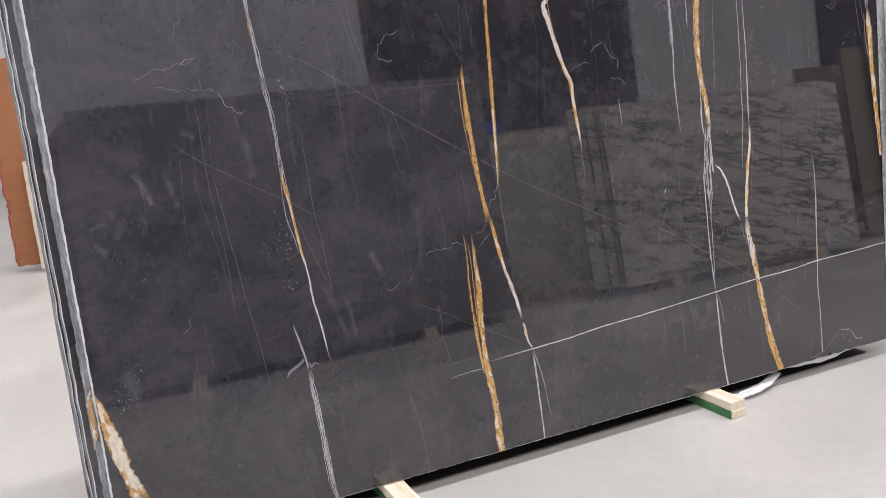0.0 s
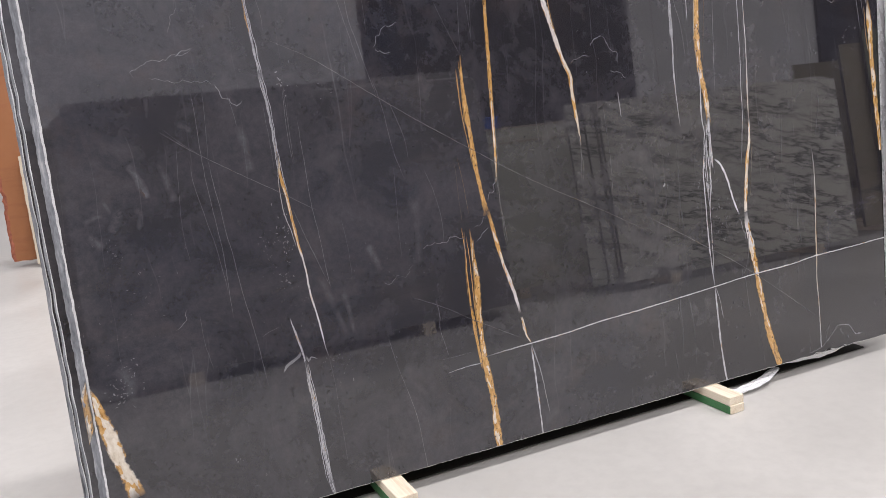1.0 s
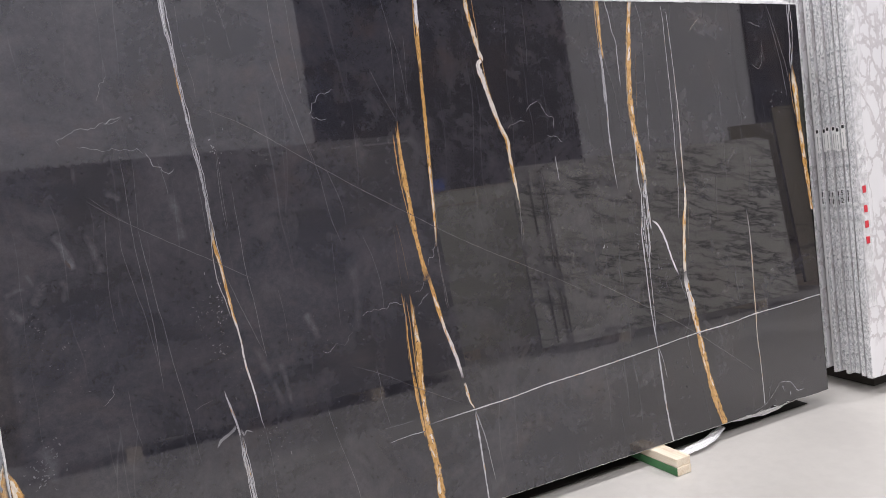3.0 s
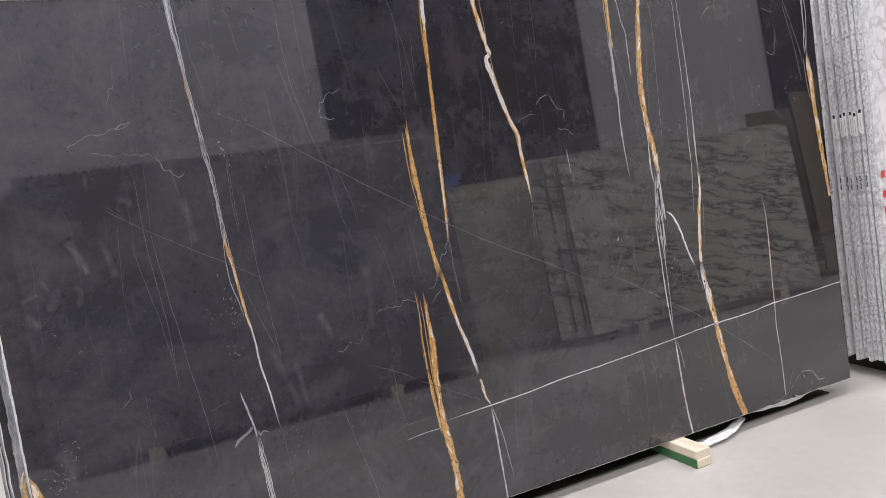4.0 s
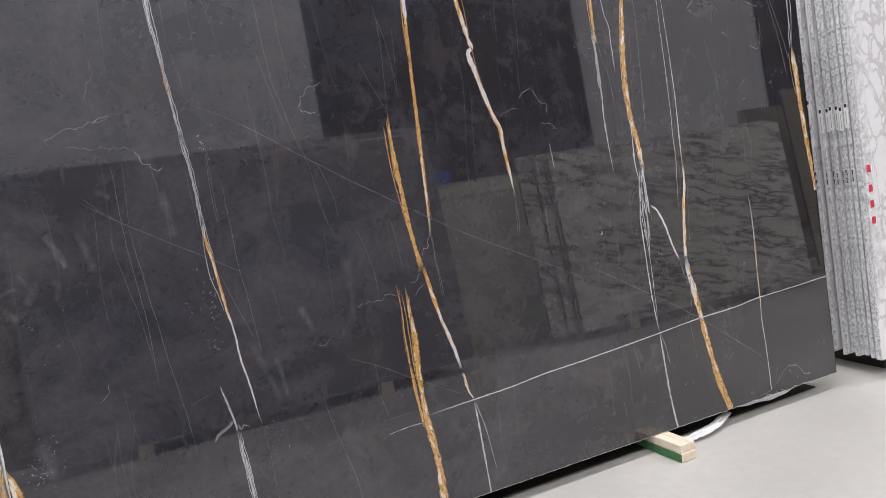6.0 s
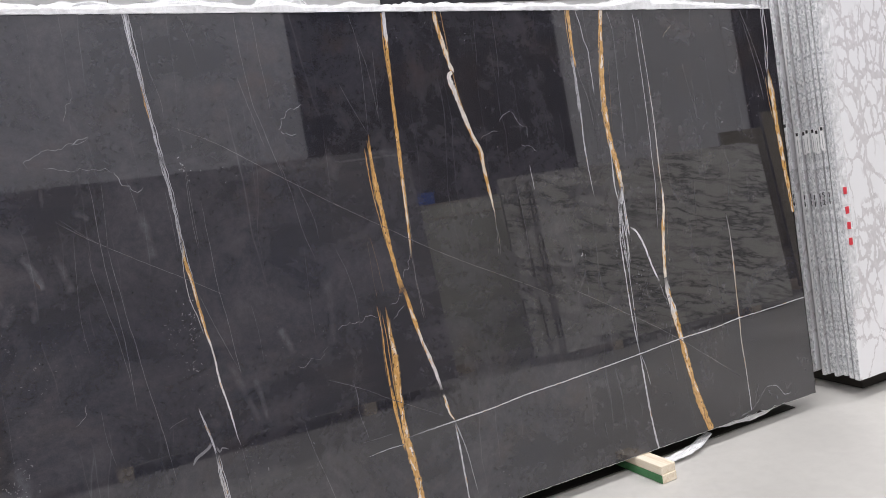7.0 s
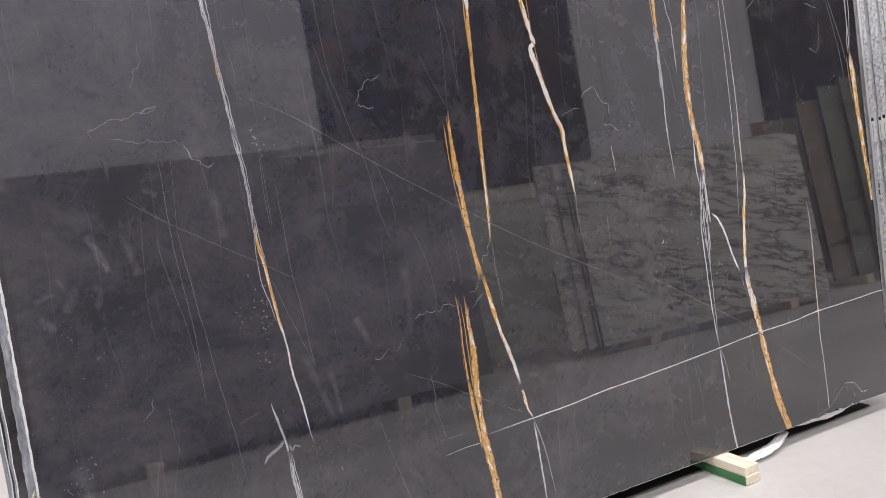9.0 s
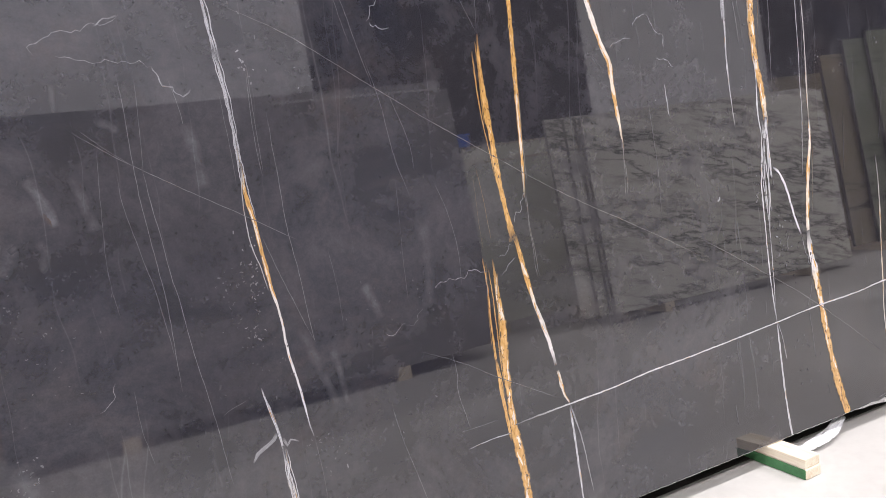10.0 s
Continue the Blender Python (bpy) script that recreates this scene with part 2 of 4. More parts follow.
CHARCOAL = streaked("charcoal_stone", (0.24, 0.235, 0.255), (0.48, 0.44, 0.43), 55, 0.6, (0.44, 0.72), 0.35)
TERRACOTTA = streaked("terracotta_stone", (0.33, 0.13, 0.05), (0.24, 0.08, 0.035), 80, 1.5, (0.5, 0.7), 0.4)
BEIGE = streaked("beige_stone", (0.62, 0.55, 0.44), (0.5, 0.43, 0.33), 80, 1.0)
REDCHIP = plain("chipped_red_stone_side", (0.36, 0.12, 0.07), 0.9, 0.5, 20, relief=0.01)
DARKSIDE = plain("dark_stone_side", (0.06, 0.058, 0.055), 0.7, 0.4, 14)
GREYSIDE = plain("grey_stone_side", (0.3, 0.29, 0.27), 0.8, 0.3, 14)
WALL = plain("light_grey_wall_panel", (0.66, 0.66, 0.675), 0.55, 0.04, 0.8)
PARTITION = plain("grey_partition_paint", (0.53, 0.53, 0.555), 0.55, 0.04, 0.8)
DARKWALL = plain("dark_wall_panel", (0.021, 0.021, 0.030), 0.6, 0.25, 1.3)
CEIL = plain("painted_steel_ceiling", (0.55, 0.56, 0.58), 0.6, 0.06, 0.7)
STEEL = plain("painted_lamp_housing", (0.6, 0.6, 0.6), 0.4, 0.05)
RED = plain("red_tape", (0.62, 0.03, 0.05), 0.5, 0.15, 30)
PAPER = plain("label_paper", (0.86, 0.86, 0.86), 0.6, 0.03, 30)
INK = plain("black_ink", (0.015, 0.015, 0.018), 0.6, 0.2, 40)
GREYINK = plain("grey_print", (0.42, 0.42, 0.43), 0.6, 0.1, 40)
BLUE = plain("blue_plastic", (0.06, 0.17, 0.70), 0.4, 0.15, 8)
GREEN = plain("green_paint", (0.055, 0.18, 0.07), 0.6, 0.35, 30)
FOAM = plain("white_foam_strip", (0.78, 0.78, 0.79), 0.8, 0.05, 20)
# black of the rubber bearers, and of the shade sheet under the black stack
RUBBER_SHADE = plain("black_rubber_and_shade", (0.017, 0.013, 0.010), 0.8, 0.3, 20)

FLOOR, nt, b = material("power_floated_concrete")
v = coords(nt)
n1 = grain(nt, v, 0.9, 6, 0.6, 0.4)
n2 = grain(nt, v, 18, 5, 0.6)
c = mix(nt, ramp(nt, n1, [(0.35, 0.0), (0.7, 1.0)]), (0.465, 0.450, 0.428), (0.55, 0.532, 0.508))
c = mix(nt, ramp(nt, n2, [(0.35, 0.25), (0.6, 0.0)]), c, (0.40, 0.385, 0.37))
dirt = ramp(nt, grain(nt, v, 4.0, 8, 0.75), [(0.66, 0.0), (0.8, 0.5)])
nt.links.new(mix(nt, dirt, c, (0.33, 0.31, 0.30)), b.inputs["Base Color"])
nt.links.new(ramp(nt, n1, [(0.3, 0.3), (0.75, 0.5)]), b.inputs["Roughness"])
bump(nt, b, n2, 0.15, 0.002)

WOOD, nt, b = material("sawn_pine")
v = coords(nt, (40, 3, 40))
s = grain(nt, v, 1.6, 6, 0.6, 0.8)
nt.links.new(ramp(nt, s, [(0.3, (0.66, 0.53, 0.38)), (0.5, (0.79, 0.69, 0.55)), (0.72, (0.87, 0.79, 0.67))]), b.inputs["Base Color"])
b.inputs["Roughness"].default_value = 0.75
bump(nt, b, s, 0.4, 0.0015)


def film_material(name, veil):
    m, nt, b = material(name)
    b.inputs["Base Color"].default_value = (0.86, 0.86, 0.88, 1)
    b.inputs["Roughness"].default_value = 0.18
    b.inputs["IOR"].default_value = 1.5
    v = coords(nt)
    n = grain(nt, v, 16, 6, 0.7, 1.0)
    nt.links.new(ramp(nt, n, [(0.3, veil), (0.68, 0.95)]), b.inputs["Alpha"])
    bump(nt, b, n, 0.8, 0.01)
    return m


FILM = film_material("crumpled_clear_film", 0.62)
SCRAP = film_material("torn_white_film", 0.85)
SLEEVE = film_material("clear_edge_sleeve", 0.25)


# ---- mesh helpers ----
def part(name, bm, mats, parent, label="", smooth=False):
    me = bpy.data.meshes.new(name)
    bm.normal_update()
    bm.to_mesh(me)
    bm.free()
    for m in (mats if isinstance(mats, (list, tuple)) else [mats]):
        me.materials.append(m)
    if smooth:
        for p in me.polygons:
            p.use_smooth = True
    ob = new(name, me)
    ob.parent = parent
    if label:
        ob["label"] = label
    return ob


def thing(name, m, label, category, group="", kind=""):
    ob = new(name)
    ob.empty_display_size = 0.1
    ob.matrix_world = m
    return tagged(ob, label, category, group, kind)


def box(bm, lo, hi, bevel=0.0, mat=0):
    vs = [bm.verts.new((x, y, z)) for x in (lo[0], hi[0]) for y in (lo[1], hi[1]) for z in (lo[2], hi[2])]
    faces = [bm.faces.new([vs[i] for i in f]) for f in ((0, 1, 3, 2), (4, 6, 7, 5), (0, 4, 5, 1), (2, 3, 7, 6), (0, 2, 6, 4), (1, 5, 7, 3))]
    for f in faces:
        f.material_index = mat
    if bevel:
        r = bmesh.ops.bevel(bm, geom=list({e for f in faces for e in f.edges}), offset=bevel, segments=2, affect="EDGES", profile=0.5)
        for f in r["faces"]:
            f.material_index = mat
    return faces


def boxed(lo, hi, bevel=0.0):
    bm = bmesh.new()
    box(bm, lo, hi, bevel)
    return bm


def outline(x0, x1, z0l, z0r, z1l, z1r, rough=0.003, step=0.04, seed=0, round_tl=0.0, chips=()):
    """Uneven outline of a slab, counter-clockwise seen from its face; chips: (x, width, depth) along the foot."""
    rnd = random.Random(seed)
    pts = []

    def run(a, b):
        n = max(2, int((Vector(b) - Vector(a)).length / step))
        for i in range(n):
            f = i / n
            x, z = a[0] + (b[0] - a[0]) * f, a[1] + (b[1] - a[1]) * f
            j = 0 if i == 0 else rnd.uniform(-rough, rough)
            horizontal = abs(b[0] - a[0]) > abs(b[1] - a[1])
            if horizontal and b[0] > a[0]:
                for cx, cw, cd in chips:
                    j += cd * max(0.0, 1 - abs(x - cx) / cw)
            pts.append((x, z + j) if horizontal else (x + j, z))
    run((x0, z0l), (x1, z0r))
    run((x1, z0r), (x1, z1r))
    if round_tl:
        run((x1, z1r), (x0 + round_tl * 1.4, z1l))
        pts.append((x0 + round_tl * 1.25, z1l - round_tl * 0.55))
        for k in range(5):
            a = radians(90 + 22 * k)
            pts.append((x0 + round_tl * (0.9 + 0.9 * math.cos(a)), z1l - round_tl * 1.45 + round_tl * 0.9 * math.sin(a)))
        run((x0, z1l - round_tl * 1.6), (x0, z0l))
    else:
        run((x1, z1r), (x0, z1l))
        run((x0, z1l), (x0, z0l))
    return pts


def slab_mesh(pts, thick, splay_left=0.0, bevel=0.0015, jag=0.0, seed=1):
    """A slab: face towards -y (material 0), sides and back (material 1). splay_left: how far its left side runs out towards the back."""
    rnd = random.Random(seed)
    bm = bmesh.new()
    xs = [p[0] for p in pts]
    x_min, x_max = min(xs), max(xs)
    rings = []
    for y, inset, push in ((0.0, bevel, 0.0), (bevel, 0.0, 0.1), (thick * 0.5, 0.0, 0.5), (thick - bevel, 0.0, 0.92), (thick, bevel, 1.0)):
        ring = []
        cx, cz = (x_min + x_max) / 2, sum(p[1] for p in pts) / len(pts)
        for x, z in pts:
            dx = -splay_left * push if x < x_min + 0.05 else 0.0
            j = rnd.uniform(-jag, jag) if 0.0 < y < thick else 0.0
            ring.append(bm.verts.new((x + dx + j + (inset if x < cx else -inset), y, z + (inset if z < cz else -inset))))
        rings.append(ring)
    n = len(pts)
    f = bm.faces.new(rings[0])
    f.material_index = 0
    for a, b_ in zip(rings, rings[1:]):
        for i in range(n):
            q = bm.faces.new((a[i], b_[i], b_[(i + 1) % n], a[(i + 1) % n]))
            q.material_index = 2 if a is rings[0] or b_ is rings[-1] else 1
    f = bm.faces.new(rings[-1][::-1])
    f.material_index = 1
    bmesh.ops.triangulate(bm, faces=[f for f in bm.faces if len(f.verts) > 4])
    return bm


def slab(m, pts, thick, face, side, label, group="", splay=0.0, jag=0.002, seed=1, bevel=0.0015):
    ob = thing("stone_slab", m, label, "stone slab", group)
    part("slab_body", slab_mesh(pts, thick, splay, bevel, jag, seed), [face, side, ARRIS if side is SAWN else side], ob)
    return ob


# ---- structure ----
X0, X1, Y0, Y1, H = HALL


def structure(name, bm, mat, label):
    return tagged(part(name, bm, mat, None), label, name.split("_")[0], kind="structure")


structure("floor", boxed((X0, Y0, -0.2), (X1, Y1, 0.0)), FLOOR, "pale grey power-floated concrete warehouse floor")
structure("ceiling", boxed((X0, Y0, H), (X1, Y1, H + 0.2)), CEIL, "pale painted steel ceiling above the hall")
WALL_LABEL = "light grey insulated metal panel wall of the hall"
for name, lo, hi in (("wall_north", (X0, Y1, 0), (X1, Y1 + 0.2, H)), ("wall_south", (X0, Y0 - 0.2, 0), (X1, Y0, H)),
                     ("wall_west", (X0 - 0.2, Y0, 0), (X0, Y1, H)), ("wall_east", (X1, Y0, 0), (X1 + 0.2, Y1, H))):
    w = structure(name, boxed(lo, hi), WALL, WALL_LABEL)
    # upright sheet joints, 1.15 m apart, as thin cover strips
    along_x = name in ("wall_north", "wall_south")
    a0, a1 = (X0, X1) if along_x else (Y0, Y1)
    bm = bmesh.new()
    p = a0 + 0.6
    while p < a1:
        if name == "wall_north":
            box(bm, (p, Y1 - 0.006, 0), (p + 0.02, Y1, H))
        elif name == "wall_south":
            box(bm, (p, Y0, 0), (p + 0.008, Y0 + 0.003, H))
        elif name == "wall_west":
            box(bm, (X0, p, 0), (X0 + 0.006, p + 0.02, H))
        else:
            box(bm, (X1 - 0.006, p, 0), (X1, p + 0.02, H))
        p += 3.45
    part("joint_strip", bm, GREYSIDE, w)


def dark_panel(lo, hi, label):
    ob = thing("dark_wall_panel", Matrix.Translation(((lo[0] + hi[0]) / 2, (lo[1] + hi[1]) / 2, lo[2])), label, "wall panel", "dark panels on the walls")
    w, d, h = ((hi[i] - lo[i]) / 2 for i in range(3))
    part("board", boxed((-w, -d, 0), (w, d, h * 2), 0.004), DARKWALL, ob)
    bm = bmesh.new()
    for x in (-w, w - 0.06):
        box(bm, (x, -d - 0.012, 0), (x + 0.06, d + 0.012, h * 2), 0.004)
    part("frame", bm, DARKWALL, ob)
    return ob


structure("wall_partition", boxed((X0 + 0.01, -7.7, 0.0), (3.10, -7.5, 6.6)), PARTITION, "light grey partition wall that ends beside a black panel")
dark_panel((2.2, Y0 + 0.003, 0.02), (8.31, Y0 + 0.06, 6.5), "tall matt black panel on the grey hall wall")
dark_panel((12.65, Y0 + 0.003, 0.02), (17.6, Y0 + 0.06, 6.5), "tall matt black panel on the grey hall wall")
dark_panel((8.15, Y1 - 0.06, 5.05), (17.8, Y1 - 0.003, 7.6), "wide matt black panel high on the hall wall")

# lamps
for lx, ly in LAMP_PLACES:
    ob = thing("ceiling_lamp", pose(lx, ly, H), "long white linear lamp under the hall ceiling", "ceiling lamp", "lamps under the ceiling")
    part("housing", boxed((-1.9, -0.22, -0.30), (1.9, 0.22, -0.2), 0.01), STEEL, ob)
    for x in (-1.4, 1.4):
        part("hanger", boxed((x - 0.01, -0.01, -0.2), (x + 0.01, 0.01, 0.0)), STEEL, ob)
    data = bpy.data.lights.new("lamp_light", "AREA")
    data.shape, data.size, data.size_y, data.energy, data.color = "RECTANGLE", 3.7, 0.4, LAMP_POWER * ROW_POWER[ly] * (0.36 if ly < -5 and lx > 5 else 0.8 if lx < -4 and ly > -5 else 1.0), LAMP_COLOUR
    light = new("lamp_light", data)
    light.matrix_world = pose(lx, ly, H - 0.31)

# ---- the black slab and its veins ----
BLACK_LABEL = "polished black limestone slab with gold and white veins, leaning on timber bearers"
front = slab(REST, outline(-0.484, 2.802, 0.0, 0.0, 1.822, 1.75, 0.0011, 0.014, 3,
                           chips=((2.28, 0.03, 0.005), (2.37, 0.025, 0.008), (2.44, 0.03, 0.011), (2.53, 0.02, 0.009), (2.6, 0.03, 0.006))),
             0.02, BLACK, SAWN, BLACK_LABEL, "black slabs in the stack", 0.023, 0.0012, 5, 0.0038)


def catmull(p, steps):
    out = []
    q = [2 * p[0] - p[1], *p, 2 * p[-1] - p[-2]]
    for i in range(1, len(q) - 2):
        a, b_, c_, d = q[i - 1:i + 3]
        n = max(2, int((c_ - b_).length / steps))
        for k in range(n):
            t = k / n
            out.append(0.5 * (2 * b_ + (c_ - a) * t + (2 * a - 5 * b_ + 4 * c_ - d) * t * t + (3 * b_ - a - 3 * c_ + d) * t ** 3))
    out.append(p[-1])
    return out


vein_count = 0


def level(steps, f):
    """The value at f (0 to 1) of a list of (f, value), or the one value given."""
    if not isinstance(steps, list):
        return steps
    for (f0, a), (f1, b_) in zip(steps, steps[1:]):
        if f <= f1:
            return a + (b_ - a) * max(0.0, f - f0) / (f1 - f0)
    return steps[-1][1]


def vein_layers(bm):
    return bm.loops.layers.uv.new("UVMap"), bm.verts.layers.float_color.new("vein"), bm.verts.layers.float_color.new("habit")


def ribbon(bm, layers, line, width, tones, force, seed, broken=0.0, rough=0.0, soft=0.0, stray=0.0, lane=0.0, wild=0.0, y=-0.0003):
    """One ribbon along a line in the face; its tone runs from white (0) over cream to gold (1)."""
    uvl, col, hab = layers
    rows, run = [], 0.0
    for i, p in enumerate(line):
        if i:
            run += (p - line[i - 1]).length
        d = (line[min(i + 1, len(line) - 1)] - line[max(i - 1, 0)]).normalized()
        side = Vector((d.z, 0, -d.x))
        f = i / (len(line) - 1)
        wob = noise.noise((run * 12, seed, 0)) * 0.0012 + noise.noise((run * 45, seed, 3)) * 0.0010
        wob += stray * (lane + 0.9 * noise.noise((run * 5, seed, 7))) + wild * (0.007 * noise.noise((run * 30, seed, 2)) + 0.005 * noise.noise((run * 75, seed, 4)))
        w = 0.56 * level(width, f) * (0.92 + 0.3 * noise.noise((run * 9, seed, 9)) + 0.28 * noise.noise((run * 30, seed, 5)))
        fade = 1.0
        if line[0].z < 1.72:
            fade = min(fade, 0.12 + 9 * f)
        if line[-1].z > 0.03 and line[-1].x < 2.78:
            fade = min(fade, 0.12 + 9 * (1 - f))
        tone = level(tones, f)
        row = []
        for k in (-1, 0, 1):
            q = p + side * (wob + k * max(w, 0.0008))
            q.x, q.z = min(max(q.x, -0.481), 2.799), max(q.z, 0.004)
            q.z = min(q.z, 1.822 - (q.x + 0.484) * 0.0219 - 0.004)
            vt = bm.verts.new((q.x, y, q.z))
            vt[col] = (tone, force * min(1.0, fade), broken, 1)
            vt[hab] = (rough, soft, 0, 1)
            row.append((vt, (run + seed, float(k))))
        rows.append(row)
    for a, b_ in zip(rows, rows[1:]):
        for k in (0, 1):
            quad = (a[k], a[k + 1], b_[k + 1], b_[k])
            f = bm.faces.new([q[0] for q in quad])
            for loop, q in zip(f.loops, quad):
                loop[uvl].uv = q[1]


def face_out(bm):
    for f in bm.faces:
        f.normal_update()
        if f.normal.y > 0:
            f.normal_flip()


def vein(course, width, tones, force, owner=None, strands=1, spread=0.0, broken=0.0, rough=0.0, soft=0.0, squiggle=0.0):
    """A mineral vein flush in the polished face; strands: a bundle of threads that cross one another."""
    global vein_count
    vein_count += 1
    bm = bmesh.new()
    layers = vein_layers(bm)
    line = catmull([Vector((x, 0, z)) for x, z in course], 0.008)
    for k in range(strands):
        ribbon(bm, layers, line, width, tones, force, vein_count * 7.3 + k * 1.9, broken, rough, soft, spread, (k / max(1, strands - 1) - 0.5) * 0.8, max(squiggle, 0.35 if strands > 1 else 0.0), -0.0003 - 0.000002 * vein_count - 0.0000004 * k)
    face_out(bm)
    return part("vein", bm, VEIN, owner or front)


def flecks(cx, cz, rx, rz, count, force, size):
    """A cluster of short crooked pale flecks."""
    global vein_count
    vein_count += 1
    rnd = random.Random(vein_count)
    bm = bmesh.new()
    layers = vein_layers(bm)
    for k in range(count):
        p = Vector((rnd.gauss(cx, rx * 0.6), 0, rnd.gauss(cz, rz * 0.6)))
        turn = rnd.uniform(0, 6.28)
        course = [p]
        for _ in range(rnd.choice((1, 1, 2, 2, 3))):
            turn += rnd.uniform(-1.3, 1.3)
            p = p + Vector((math.cos(turn), 0, math.sin(turn))) * size * rnd.uniform(0.3, 1.1)
            course.append(p)
        ribbon(bm, layers, catmull(course, 0.003), size * rnd.uniform(0.35, 1.0), 0.0, force * rnd.uniform(0.4, 1.2), k * 3.1 + vein_count, y=-0.0003 - 0.000002 * vein_count)
    face_out(bm)
    return part("fleck_cluster", bm, VEIN, front, "cluster of pale flecks")


# the feathered white vein with a short golden stretch
vein([(0.104, 1.807), (0.107, 1.72), (0.114, 1.653), (0.118, 1.585), (0.121, 1.543), (0.124, 1.5), (0.127, 1.457), (0.132, 1.406), (0.139, 1.354)],
     [(0, 0.01), (0.5, 0.0086), (0.6, 0.0114), (0.7, 0.0057), (1, 0.0043)], [(0, 0.05), (0.45, 0.1), (0.55, 0.62), (0.66, 0.45), (0.72, 0.05), (1, 0)], 0.82, rough=1.0)
vein([(0.104, 1.807), (0.107, 1.72), (0.114, 1.653), (0.118, 1.585), (0.121, 1.543), (0.124, 1.5), (0.127, 1.457), (0.132, 1.406), (0.139, 1.354)],
     0.0029, 0, 0.51, strands=4, spread=0.0109)
vein([(0.139, 1.354), (0.146, 1.285), (0.151, 1.198), (0.154, 1.119)],
     [(0, 0.0061), (1, 0.0076)], [(0, 0), (0.8, 0.1), (1, 0.5)], 0.7, rough=1.0)
vein([(0.134, 1.38), (0.146, 1.285), (0.151, 1.198), (0.154, 1.119), (0.165, 0.994)],
     0.0025, 0, 0.51, strands=4, spread=0.0115)
vein([(0.155, 1.128), (0.156, 1.058), (0.165, 0.994), (0.172, 0.921), (0.18, 0.848), (0.192, 0.763), (0.199, 0.67), (0.211, 0.593), (0.221, 0.505), (0.229, 0.466)],
     [(0, 0.0048), (0.1, 0.0096), (0.45, 0.0088), (0.6, 0.0064), (0.85, 0.0058), (1, 0.0024)], [(0, 0.2), (0.08, 0.55), (0.42, 0.5), (0.5, 0.15), (1, 0.05)], 0.9)
vein([(0.154, 1.119), (0.146, 1.024), (0.15, 0.943), (0.164, 0.887), (0.174, 0.831)],
     0.0024, 0.1, 0.51)
vein([(0.229, 0.466), (0.237, 0.368), (0.239, 0.27), (0.243, 0.171), (0.244, 0.081)],
     0.0017, 0, 0.114, broken=0.5)
vein([(0.121, 0.611), (0.134, 0.552), (0.145, 0.499), (0.152, 0.455)],
     [(0, 0.0026), (0.3, 0.0079), (1, 0.0066)], 0, 0.85, rough=0.6)
vein([(0.153, 0.464), (0.154, 0.388), (0.16, 0.338), (0.166, 0.27), (0.17, 0.191), (0.175, 0.091), (0.186, 0.001)],
     [(0, 0.0068), (0.25, 0.0119), (0.45, 0.0153), (0.8, 0.0136), (1, 0.0136)], [(0, 0), (0.25, 0.2), (0.35, 0), (1, 0)], 0.72, rough=1.0)
vein([(0.152, 0.455), (0.154, 0.388), (0.161, 0.319), (0.168, 0.23), (0.173, 0.131), (0.18, 0.04)],
     0.0025, 0, 0.68, strands=4, spread=0.0147)
vein([(0.078, 0.443), (0.092, 0.463), (0.112, 0.473), (0.132, 0.484), (0.141, 0.497)],
     [(0, 0.004), (0.5, 0.0145), (1, 0.0079)], 0, 0.34, rough=0.4)
vein([(0.154, 0.482), (0.162, 0.462), (0.171, 0.473), (0.191, 0.463)],
     [(0, 0.0083), (0.5, 0.007), (1, 0.0028)], 0, 0.36, rough=0.4)
# the long golden pair
vein([(0.933, 1.791), (0.93, 1.741), (0.927, 1.683), (0.922, 1.587), (0.918, 1.471), (0.915, 1.374), (0.912, 1.277), (0.909, 1.179), (0.906, 1.081), (0.901, 0.983), (0.899, 0.944)],
     [(0, 0.0131), (0.2, 0.0131), (0.5, 0.015), (0.85, 0.0141), (1, 0.0056)], [(0, 0.05), (0.1, 0.1), (0.16, 0.8), (0.55, 0.9), (0.7, 0.45), (1, 0.4)], 1)
vein([(0.924, 1.783), (0.916, 1.684), (0.916, 1.607), (0.918, 1.539)],
     0.0046, 0.85, 0.765)
vein([(0.901, 0.959), (0.885, 0.916), (0.861, 0.901), (0.852, 0.885)],
     0.0028, 0, 0.372, squiggle=1.8, broken=0.55)
vein([(0.902, 0.953), (0.904, 0.884), (0.91, 0.813), (0.915, 0.722)],
     0.0021, 0.1, 0.208, strands=2, spread=0.0064, broken=0.35)
vein([(0.917, 1.217), (0.912, 1.08), (0.913, 0.981)],
     0.0021, 0.2, 0.234, broken=0.35)
vein([(0.81, 1.38), (0.807, 1.307), (0.809, 1.23), (0.812, 1.172), (0.818, 1.103), (0.822, 1.015), (0.833, 0.935), (0.842, 0.875), (0.848, 0.834)],
     [(0, 0.0047), (0.15, 0.0112), (0.35, 0.0187), (0.6, 0.0169), (0.8, 0.0169), (1, 0.0281)], [(0, 0.8), (0.4, 0.9), (0.6, 0.85), (0.8, 0.9), (1, 0.75)], 1)
vein([(0.789, 1.338), (0.79, 1.242), (0.795, 1.159), (0.804, 1.099), (0.812, 1.017)],
     0.0044, 0.8, 0.722)
vein([(0.801, 1.362), (0.802, 1.289), (0.8, 1.212), (0.8, 1.15)],
     0.0031, 0.8, 0.595)
vein([(0.758, 1.044), (0.771, 0.946), (0.78, 0.847)],
     0.0019, 0.8, 0.208, broken=0.35)
vein([(0.804, 1.783), (0.822, 1.669), (0.818, 1.517), (0.81, 1.393)],
     0.0017, 0, 0.166, broken=0.35)
